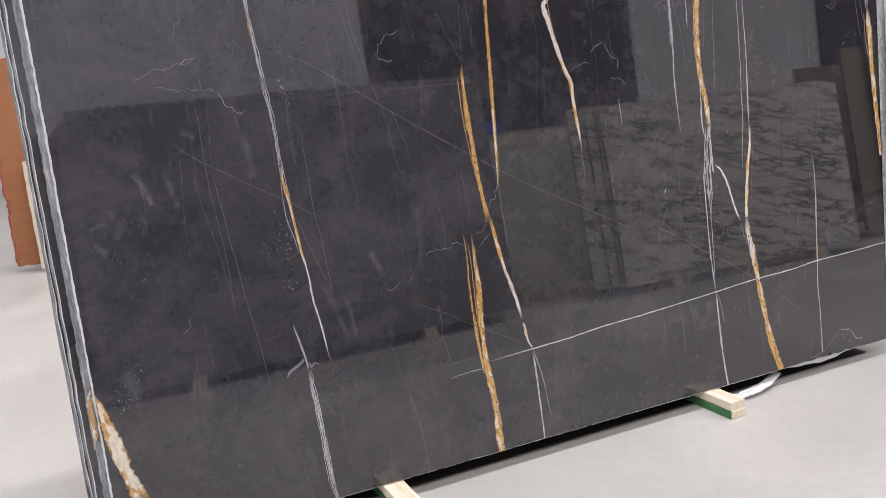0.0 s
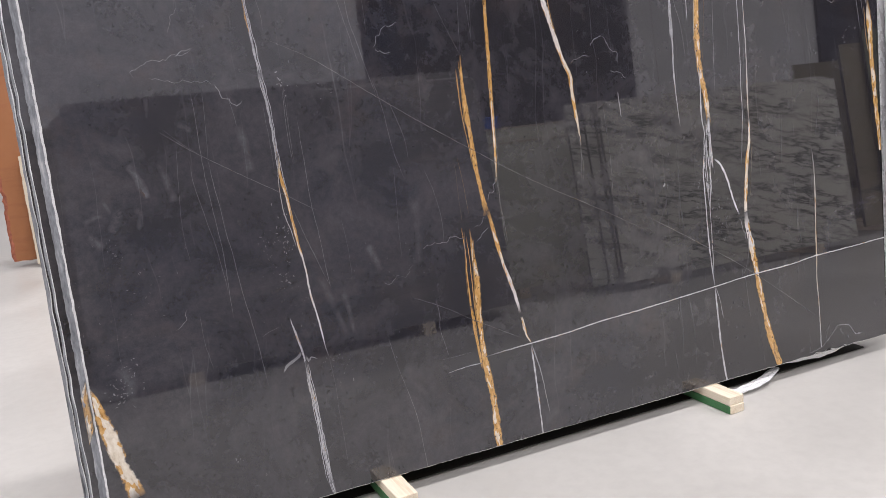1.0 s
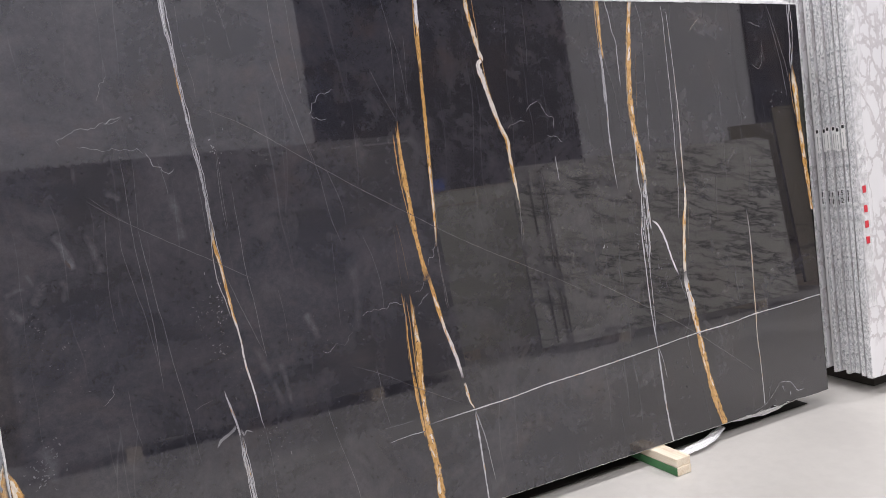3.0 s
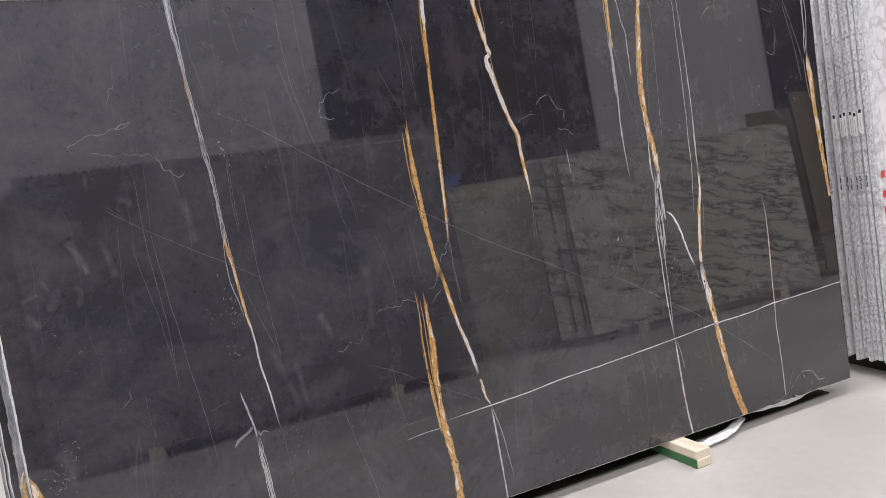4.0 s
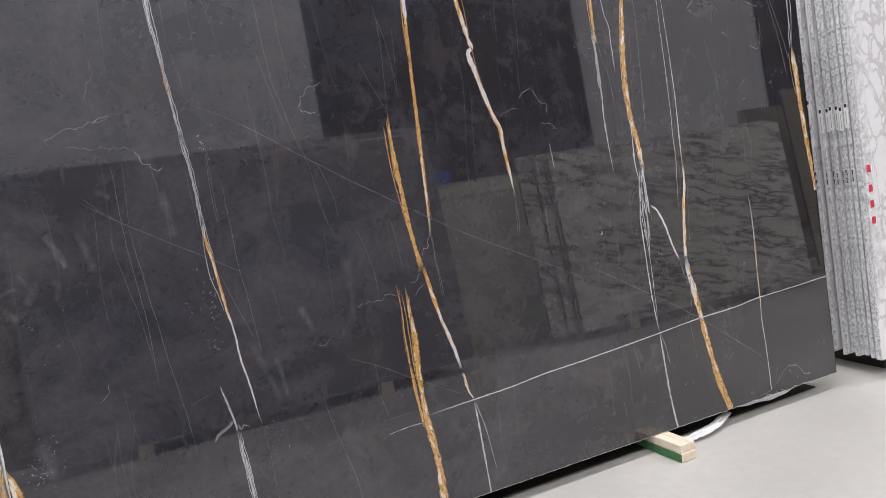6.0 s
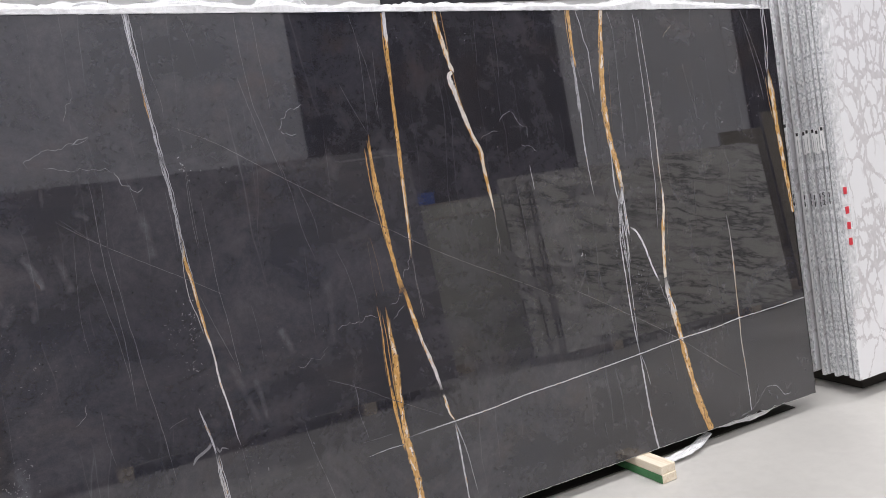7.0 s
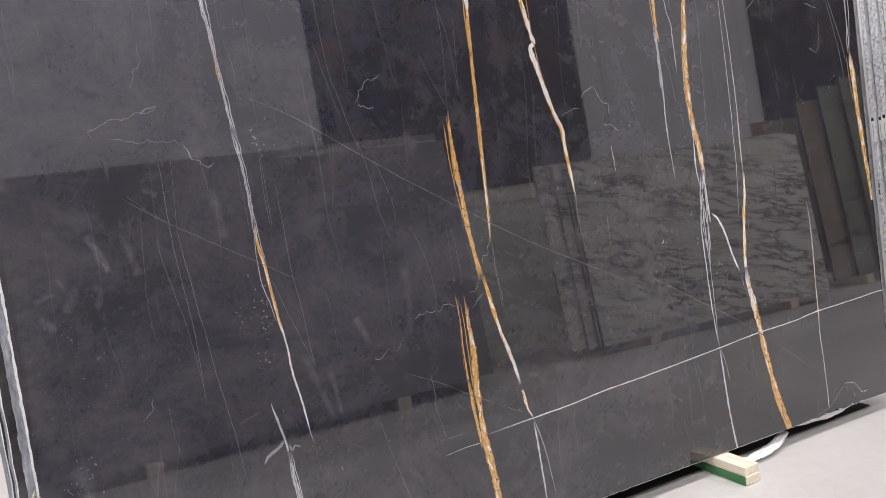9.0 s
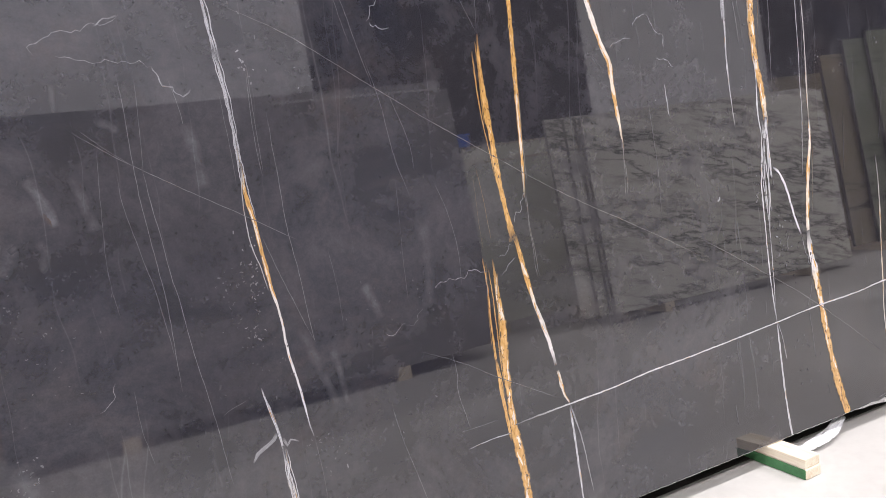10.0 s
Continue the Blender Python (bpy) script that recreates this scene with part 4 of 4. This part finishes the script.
vein([(0.303, 0.678), (0.315, 0.6), (0.324, 0.522)],
     0.0244, 0, 0.06, soft=1)
vein([(-0.125, 1.245), (-0.107, 1.235), (-0.088, 1.22)],
     0.0186, 0, 0.072, soft=1)
vein([(-0.2, 1.326), (-0.204, 1.27)],
     0.0155, 0, 0.048, soft=1)
vein([(0.584, 0.935), (0.588, 0.8), (0.57, 0.706)],
     0.0349, 0, 0.048, soft=1)
vein([(-0.398, 0.571), (-0.368, 0.512), (-0.384, 0.463)],
     0.0495, 0, 0.06, soft=1)
vein([(0.234, 0.728), (0.274, 0.608), (0.299, 0.508)],
     0.0295, 0, 0.042, soft=1)
vein([(-0.276, 1.018), (-0.264, 0.992), (-0.279, 0.954)],
     0.0244, 0, 0.06, soft=1)
vein([(-0.33, 1.005), (-0.311, 1.017)],
     0.0126, 0, 0.048, soft=1)
vein([(-0.191, 1.141), (-0.176, 1.073), (-0.166, 1.022)],
     0.0262, 0, 0.072, soft=1)
# clusters of pale flecks
flecks(0.147, 0.871, 0.021, 0.062, 30, 0.27, 0.0039)
flecks(0.086, 0.845, 0.036, 0.048, 22, 0.15, 0.0037)
flecks(0.131, 0.736, 0.024, 0.026, 16, 0.24, 0.0039)
flecks(0.116, 0.804, 0.049, 0.121, 34, 0.12, 0.0037)
flecks(-0.387, 0.516, 0.038, 0.061, 46, 0.18, 0.0044)
flecks(-0.398, 0.475, 0.022, 0.016, 14, 0.27, 0.0047)
flecks(0.268, 0.428, 0.052, 0.050, 22, 0.16, 0.0041)
flecks(0.188, 1.342, 0.010, 0.026, 7, 0.30, 0.0052)
flecks(0.2, 1.327, 0.009, 0.022, 6, 0.30, 0.0052)
flecks(-0.351, 0.893, 0.020, 0.040, 12, 0.18, 0.0033)
flecks(-0.394, 0.934, 0.029, 0.012, 10, 0.15, 0.0033)
flecks(-0.295, 0.773, 0.047, 0.098, 20, 0.12, 0.0035)
flecks(-0.098, 0.202, 0.020, 0.014, 8, 0.24, 0.0037)
flecks(0.232, 0.446, 0.031, 0.015, 8, 0.18, 0.0039)
flecks(0.606, 0.7, 0.078, 0.122, 18, 0.10, 0.0044)
flecks(0.2, 0.623, 0.105, 0.110, 24, 0.08, 0.0039)
flecks(-0.019, 0.127, 0.010, 0.009, 3, 0.24, 0.0039)
flecks(-0.212, 0.895, 0.093, 0.130, 24, 0.08, 0.0035)
flecks(-0.453, 0.753, 0.073, 0.153, 28, 0.08, 0.0033)
flecks(1.911, 0.661, 0.073, 0.124, 46, 0.12, 0.0063)
flecks(1.794, 0.83, 0.043, 0.068, 16, 0.21, 0.0061)
flecks(1.88, 0.736, 0.062, 0.118, 20, 0.17, 0.0063)
flecks(1.623, 0.842, 0.010, 0.033, 4, 0.33, 0.0079)
flecks(2.101, 1.249, 0.023, 0.024, 5, 0.24, 0.0065)
flecks(2.604, 1.337, 0.041, 0.050, 8, 0.21, 0.0076)
flecks(1.178, 1.672, 0.089, 0.094, 8, 0.21, 0.0050)
flecks(1.853, 0.579, 0.081, 0.086, 18, 0.13, 0.0061)
flecks(2.509, 0.072, 0.086, 0.035, 10, 0.21, 0.0074)
flecks(1.644, 1.5, 0.157, 0.220, 8, 0.15, 0.0059)
flecks(1.098, 1.735, 0.085, 0.090, 5, 0.18, 0.0048)
flecks(0.271, 1.348, 0.099, 0.104, 6, 0.18, 0.0037)
flecks(1.35, 1.27, 0.140, 0.098, 8, 0.21, 0.0052)
flecks(2.427, 1.291, 0.013, 0.013, 2, 0.24, 0.0072)
flecks(0.478, 0.473, 0.074, 0.058, 6, 0.18, 0.0041)
flecks(1.126, 0.135, 0.031, 0.056, 12, 0.12, 0.0050)
flecks(1.963, 0.252, 0.051, 0.118, 14, 0.12, 0.0063)
flecks(0.45, 0.779, 0.087, 0.110, 16, 0.09, 0.0039)

# where the big corner vein shows on the splayed side
bm = bmesh.new()
uvl, col, hab = vein_layers(bm)
prev = None
for i in range(25):
    f = i / 24
    row = []
    for k in (-1, 0, 1):
        g = (k + 1) / 2
        z = 0.40 + 0.15 * f - 0.05 * g + 0.006 * noise.noise((f * 9, k, 2.0))
        vt = bm.verts.new((-0.4882 - 0.0200 * g, 0.0010 + 0.0185 * g, z))
        vt[col] = (0.5, 1.0 if 0 < i < 24 else 0.0, 0, 1)
        row.append((vt, (f * 0.15, 0.6 * k)))
    if prev:
        for k in (0, 1):
            quad = (prev[k], prev[k + 1], row[k + 1], row[k])
            face = bm.faces.new([q[0] for q in quad])
            for loop, q in zip(face.loops, quad):
                loop[uvl].uv = q[1]
    prev = row
part("vein", bm, VEIN, front)

# slabs behind it in the same stack, each a little further out
behind = []
for i, (out, up, gap) in enumerate([(-0.526, 0.004, 0.027), (-0.540, -0.003, 0.054), (-0.544, 0.002, 0.082)] + [(-0.535 + 0.006 * math.sin(k * 2.2), 0.004 * math.sin(k), 0.109 + 0.028 * k) for k in range(11)]):
    s = slab(REST @ Matrix.Translation((0, gap, 0)), outline(out, 2.775 - 0.004 * i, up * 0.5, 0.002, 1.815 + up, 1.745, 0.0025, 0.05, 20 + i),
             0.02, BLACK, SAWN, "black limestone slab behind the front one in the leaning stack", "black slabs in the stack", 0.008, 0.0012, 30 + i)
    behind.append(s)
vein([(-0.535, 0.56), (-0.525, 0.5), (-0.508, 0.42), (-0.49, 0.33)], 0.022, [(0, 0.5), (1, 0.45)], 1.0, behind[0])


# added black sheet: paints the slabs' shadow on the floor below them
mat = thing("shade_strip", pose(0, 0, 0), "added black sheet standing in for the shade under the black slabs", "floor mat")
part("shade_sheet", boxed((-0.45, 0.07, 0.0), (2.74, 0.52, 0.004), 0.001), RUBBER_SHADE, mat)

# timber bearers under the stack
def bearer(x, front_y, label):
    ob = thing("timber_bearer", pose(x, 0, 0, 0, 0, 2.0), label, "timber block", "bearers under the slabs")
    part("top_board", boxed((-0.032, front_y + 0.004, 0.036), (0.042, 0.5, 0.069), 0.003), WOOD, ob)
    part("lower_board", boxed((-0.030, front_y, 0.001), (0.041, 0.5, 0.0355), 0.003), WOOD, ob)
    part("painted_side", boxed((-0.0335, front_y + 0.003, 0.002), (-0.0305, 0.5, 0.034), 0.0008), GREEN, ob, "green painted side of the board")
    return ob


bearer(1.768, -0.142, "pale pine bearer with a green painted side under the slab")
bearer(0.380, -0.142, "pale pine bearer with a green painted side under the slab")


# crumpled protective film over the top of the stack
def crumple(nx, ny, place, seed, amp):
    bm = bmesh.new()
    grid = []
    for i in range(nx + 1):
        row = []
        for j in range(ny + 1):
            p = Vector(place(i / nx, j / ny))
            a = amp(i / nx, j / ny)
            q = p + Vector((noise.noise((p.x * 9, p.y * 30, seed)), noise.noise((p.x * 11, j * 0.7, seed + 5)), noise.noise((p.x * 14, j * 0.9, seed + 9)))) * a
            q.z += a * 0.7 * abs(noise.noise((p.x * 31, j * 1.3, seed + 2)))
            row.append(bm.verts.new(q))
        grid.append(row)
    for i in range(nx):
        for j in range(ny):
            bm.faces.new((grid[i][j], grid[i + 1][j], grid[i + 1][j + 1], grid[i][j + 1]))
    return bm


def film_profile(u, v):
    x = -0.55 + u * 3.29
    top = 1.822 - (x + 0.484) * 0.0219
    swell = 0.032 + 0.008 * noise.noise((x * 5.1, 1.7, 4.0)) - 0.014 * math.exp(-((x - 2.74) / 0.1) ** 2)
    for at, wide, high in ((0.27, 0.11, 0.022), (0.56, 0.05, 0.024), (2.03, 0.07, 0.034), (2.2, 0.2, 0.014), (-0.3, 0.2, 0.012)):
        swell += high * math.exp(-((x - at) / wide) ** 2)
    a = v * math.pi
    return (x, 0.075 - 0.083 * math.cos(a), top - 0.004 + swell * math.sin(a) ** 0.6)


film = thing("protective_film", REST, "crumpled clear plastic film draped over the top of the slabs", "plastic film")
part("film_sheet", crumple(420, 14, film_profile, 3, lambda u, v: 0.002 + 0.014 * math.sin(v * math.pi)), FILM, film)



def flap(x, wide, high, lean, seed):
    """A loose corner of the film that stands up, ragged along its upper side."""
    top = 1.822 - (x + 0.484) * 0.0219
    return crumple(26, 7, lambda u, v: (x + (u - 0.5) * wide + lean * v, 0.05 + 0.03 * math.sin(u * 5 + seed), top + 0.018 + v * high * math.sin(u * math.pi) ** 0.7 * (0.75 + 0.5 * noise.noise((u * 7, seed, 0)))), seed,
                   lambda u, v: 0.003 + 0.010 * v)


for x, wide, high, lean, seed in ((0.62, 0.12, 0.075, 0.02, 21), (0.22, 0.42, 0.050, 0.10, 22), (2.10, 0.16, 0.080, 0.01, 23), (2.34, 0.34, 0.030, 0.04, 24), (-0.12, 0.36, 0.030, 0.05, 25), (1.3, 0.4, 0.014, 0.02, 26)):
    part("film_flap", flap(x, wide, high, lean, seed), FILM, film)

scrap = thing("film_scrap", pose(0, 0, 0), "torn scrap of white plastic film beside the timber bearer", "plastic film")
part("film_sheet", crumple(30, 8, lambda u, v: (1.80 + 0.38 * u, 0.004 + 0.045 * u - 0.04 * math.sin(u * 3.1) + (0.011 + 0.011 * math.sin(u * 2.8)) * (v - 0.5) * 2, 0.016 + 0.03 * abs(u - 0.3) ** 1.2 + 0.006 * v), 8,
                           lambda u, v: 0.007), SCRAP, scrap)
sheet = thing("film_strip", pose(0, 0, 0), "strip of grey film hanging below the slab's chipped foot", "plastic film")
part("film_sheet", crumple(40, 5, lambda u, v: (2.13 + 0.5 * u, 0.012 + 0.02 * v, 0.072 - (0.030 * math.sin(u * 3.0)) * v - 0.004), 12, lambda u, v: 0.006 * v), SCRAP, sheet)

# ---- stack of white breccia marble beside it ----
WHITE_GROUP = "white marble slabs in the stack"
edge_y = -0.075
layout = [(0.03, 0.0, -0.035, "f"), (0.022, 0.006, -0.034, "s"), (0.021, 0.003, 0.004, "s"), (0.021, 0.004, -0.006, "s"), (0.02, 0.010, 0.006, "s"),
          (0.021, 0.004, -0.002, "s"), (0.02, 0.003, 0.004, "s"), (0.021, 0.010, -0.004, "s"), (0.016, 0.004, 0.006, "o"), (0.021, 0.024, 0.0, "s"),
          (0.02, 0.004, -0.004, "s"), (0.02, 0.004, 0.003, "s"), (0.02, 0.005, 0.0, "s"), (0.02, 0.004, 0.0, "s"), (0.02, 0.004, 0.004, "s")]
stack_x = 3.045
spots = []
for i, (thick, gap, dx, kind) in enumerate(layout):
    edge_y += gap
    z0 = 0.018 + 0.008 * math.sin(i * 2.3)
    if kind == "o":
        ob = thing("foam_spacer", REST @ Matrix.Translation((stack_x + dx, edge_y, z0)), "long white foam spacer strip between marble slabs", "spacer")
        part("strip", boxed((0, 0, -0.01), (0.6, thick, 1.95), 0.003), FOAM, ob)
    else:
        pts = outline(0.0, 2.9, 0.0, 0.0, 1.95 + 0.02 * math.sin(i * 1.7), 1.95, 0.0022, 0.07, 60 + i)
        ob = slab(REST @ Matrix.Translation((stack_x + dx, edge_y, z0)), pts, thick, BRECCIA, ROUGH,
                  "white breccia marble slab with a grey network, upright in a stack" if i == 0 else "white marble slab seen by its rough sawn side in a stack",
                  WHITE_GROUP, 0.0, 0.0018, 80 + i, 0.002)
        if i:
            spots.append((ob, thick, dx))
    edge_y += thick
    if i == 0:
        face_slab = ob
for i, (ob, thick, dx) in enumerate(spots):
    if i > 9:
        break
    zc = 1.12 + 0.012 * math.sin(i * 2.1) + (0.03 if i > 6 else 0)
    tag = part("label_sticker", boxed((-0.0062, 0.001, zc - 0.055), (-0.0045, thick - 0.001, zc + 0.055)), PAPER, ob, "white printed paper label")
    part("printed_square", boxed((-0.0068, 0.004, zc + 0.036), (-0.006, thick - 0.005, zc + 0.052)), INK, tag)
    part("printed_line", boxed((-0.0068, thick * 0.45, zc - 0.045), (-0.006, thick * 0.6, zc + 0.02)), GREYINK, tag)
    words = {1: "53", 2: "52", 7: "44", 8: "43"}.get(i)
    if words:
        for r, ch in enumerate(words):
            cu = bpy.data.curves.new("mark", "FONT")
            cu.body, cu.size, cu.extrude = ch, 0.034, 0.0004
            src = bpy.data.objects.new("mark", cu)
            me = bpy.data.meshes.new_from_object(src)
            bpy.data.objects.remove(src)
            me.materials.append(INK)
            ob2 = new("handwritten_digit", me)
            ob2.parent = ob
            ob2.matrix_local = Matrix(((0, 0, -1, -0.0065), (-1, 0, 0, thick - 0.001), (0, 1, 0, 0.85 - 0.036 * r), (0, 0, 0, 1)))
            ob2["label"] = "black handwritten digit"
        continue
    for r, dz in enumerate((0.0, -0.035)):
        bm = bmesh.new()
        zz = 0.86 + dz + 0.006 * math.sin(i * 3.3 + r)
        box(bm, (-0.0055, thick * 0.4, zz - 0.011), (-0.0042, thick * 0.4 + 0.004, zz + 0.013))
        part("chalk_mark", bm, INK, ob, "black handwritten mark")
for z in (0.70, 0.80):
    part("red_tape", boxed((-0.0075, 0.002, z), (-0.006, 0.018, z + 0.05)), RED, spots[9][0], "small red tape square")
sleeve = thing("edge_sleeve", REST @ Matrix.Translation((stack_x - 0.026, -0.081, 0.0)), "clear plastic sleeve round the front marble slab's side", "plastic film")
bm = bmesh.new()
box(bm, (-0.004, -0.002, 0.35), (0.052, 0.0, 1.97), 0.0008)
box(bm, (-0.006, 0.0, 0.35), (-0.004, 0.036, 1.97), 0.0008)
part("sleeve_sheet", bm, SLEEVE, sleeve)
for i, z in enumerate((0.662, 0.735, 0.806, 0.895)):
    part("red_tape", boxed((0.012, -0.0045, z - 0.016), (0.034, -0.0022, z + 0.016)), RED, sleeve, "small red tape square")
for x in (3.35, 5.4):
    ob = thing("rubber_bearer", pose(x, 0.13, 0), "black rubber bearer under the marble stack", "bearer")
    part("bearer_body", boxed((-0.2, -0.11, 0.0), (0.2, 0.5, 0.078), 0.005), RUBBER_SHADE, ob)

# ---- stacks across the aisle, seen in the polish ----
AISLE = "slabs across the aisle"


def across(x, y, turn, lean, length, height, thick, face, side, label, seed, round_tl=0.0, z=0.08, dl=0.0, bevel=0.0015):
    """A slab facing +y: x, y is its foot at the low-x end."""
    m = Matrix.Translation((x, y, z)) @ pose(0, 0, 0, 0, 0, turn) @ pose(0, 0, 0, lean, 0, 0) @ pose(0, 0, 0, 0, 0, 180) @ Matrix.Translation((-length, 0, 0))
    # seen from the aisle the high-x end is on its left hand
    pts = outline(0, length, 0, 0, height, height + dl, 0.002, 0.12, seed)
    if round_tl:
        pts = [(length - px, pz) for px, pz in outline(0, length, 0, 0, height + dl, height, 0.004, 0.06, seed, round_tl)][::-1]
    return slab(m, pts, thick, face, side, label, AISLE, 0.0, 0.002, seed, bevel)


dark_stack = []
for i in range(12):
    dark_stack.append(across(-0.535 + 0.055 * min(i, 1) + 0.01 * min(i, 3), -2.50 - 0.036 * i, 0, 6.0, 2.775 - 0.055 * min(i, 1) - 0.04 * min(i, 3), 1.70 if i else 1.645, 0.024, CHARCOAL, DARKSIDE, "dark charcoal stone slab in a leaning stack", 140 + i, 0.0 if i else 0.05))
part("sawn_top_edge", boxed((0.06, -0.005, 1.637), (1.18, 0.014, 1.649), 0.001), ARRIS, dark_stack[0], "pale sawn top edge")
for i, (dx, dy) in enumerate(((0.0, 0.0), (-0.012, -0.036), (-0.085, -0.072), (-0.215, -0.112))):
    across(3.15 + dx, -2.45 + dy, 3.8, 4.5, 2.27 + (0.0, 0.0, 0.07, 0.2)[i], 1.345 + 0.012 * i, 0.030, MARBLE, GREYSIDE, "grey marble slab with dark streaks in a leaning stack", 160 + i, z=0.066)
for i in range(2):
    olive = across(2.42 + 0.03 * i, -3.06 - 0.06 * i, 0, 4.5, 1.6, 1.16 + 0.12 * i, 0.03, GREENISH, BEIGE, "olive grey stone slab leaning beside the marble stack", 180 + i)
    part("sawn_top_edge", boxed((0.02, -0.003, 1.15 + 0.12 * i), (1.58, 0.03, 1.164 + 0.12 * i), 0.001), BEIGE, olive, "pale sawn top edge")
across(5.25, -3.22, 2, 4.5, 0.9, 1.335, 0.03, DARKSIDE, DARKSIDE, "dark stone offcut leaning behind the marble stack", 189)
across(-2.1, -2.72, 0, 5.0, 1.58, 1.58, 0.03, UMBER, DARKSIDE, "umber stone slab leaning beside the charcoal stack", 188)
across(5.85, -3.10, 2, 4.5, 1.7, 1.55, 0.03, UMBER, GREYSIDE, "brownish stone slab leaning behind the marble stack", 190)
for i in range(3):
    across(5.86 + 0.24 * i, -2.58 + 0.06 * i, 2.5, 4.5, 2.0, (1.64, 1.75, 1.80)[i], 0.03, MOSS if i else UMBER, DARKSIDE, "greenish brown stone slab in a leaning stack", 200 + i)
for x, y in ((-1.7, -2.72), (-0.9, -2.72), (0.02, -2.50), (1.56, -2.50), (2.62, -3.06), (3.6, -3.06), (6.2, -2.5), (7.4, -2.5), (5.5, -3.1), (6.7, -3.1)):
    ob = thing("timber_bearer", pose(x, y, 0), "pine bearer under the slabs across the aisle", "timber block", "bearers across the aisle")
    part("top_board", boxed((-0.045, -0.55, 0.0), (0.045, 0.012, 0.078), 0.003), WOOD, ob)
for x, y in ((3.6, -2.44), (5.0, -2.34)):
    ob = thing("timber_bearer", pose(x, y, 0), "low pine bearer under the grey marble slabs", "timber block", "bearers across the aisle")
    part("top_board", boxed((-0.045, -0.6, 0.0), (0.045, 0.02, 0.066), 0.003), WOOD, ob)
crate = thing("blue_plastic_tub", pose(2.60, -3.25, 1.36), "small blue plastic tub standing on the slabs", "tub")
bm = bmesh.new()
box(bm, (-0.055, -0.05, 0.0), (0.055, 0.05, 0.09), 0.008)
box(bm, (-0.06, -0.055, 0.08), (0.06, 0.055, 0.095), 0.004)
part("tub_body", bm, BLUE, crate)

# ---- stacks beyond the black one ----
FAR = "slabs beyond the black stack"
for i in range(3):
    m = pose(-1.10 + 0.01 * i, 6.0 + 0.05 * i, 0.06, -2, 0, 0)
    slab(m, outline(0, 2.6, 0, 0, 1.9, 1.9, 0.012, 0.05, 230 + i), 0.04, TERRACOTTA, REDCHIP, "terracotta coloured stone slab with a chipped side, leaning", FAR, 0.03, 0.012, 240 + i)
slab(pose(-0.925, 5.86, 0.03, -2, 0, 0), outline(0, 2.4, 0, 0, 1.0, 1.0, 0.004, 0.05, 250), 0.03, BEIGE, BEIGE, "pale beige stone slab leaning in front of the terracotta ones", FAR, 0.0, 0.002, 251)
for x in (-0.7, 1.0):
    ob = thing("timber_bearer", pose(x, 6.0, 0), "pine bearer under the terracotta slabs", "timber block", "bearers beyond the stack")
    part("top_board", boxed((-0.2, -0.15, 0.0), (0.2, 0.3, 0.06), 0.003), WOOD, ob)
for i in range(3):
    slab(pose(-5.6, 14.6 + 0.05 * i, 0.08, -3, 0, 0), outline(0, 3.4, 0, 0, 2.2, 2.2, 0.006, 0.08, 260 + i), 0.03, CHARCOAL, DARKSIDE, "dark stone slab standing at the far wall", FAR, 0.0, 0.002, 270 + i)
for x in (-5.0, -2.8):
    ob = thing("timber_bearer", pose(x, 14.6, 0), "dark bearer under the slabs at the far wall", "timber block")
    part("top_board", boxed((-0.1, -0.1, 0.0), (0.1, 0.3, 0.08), 0.003), RUBBER_SHADE, ob)
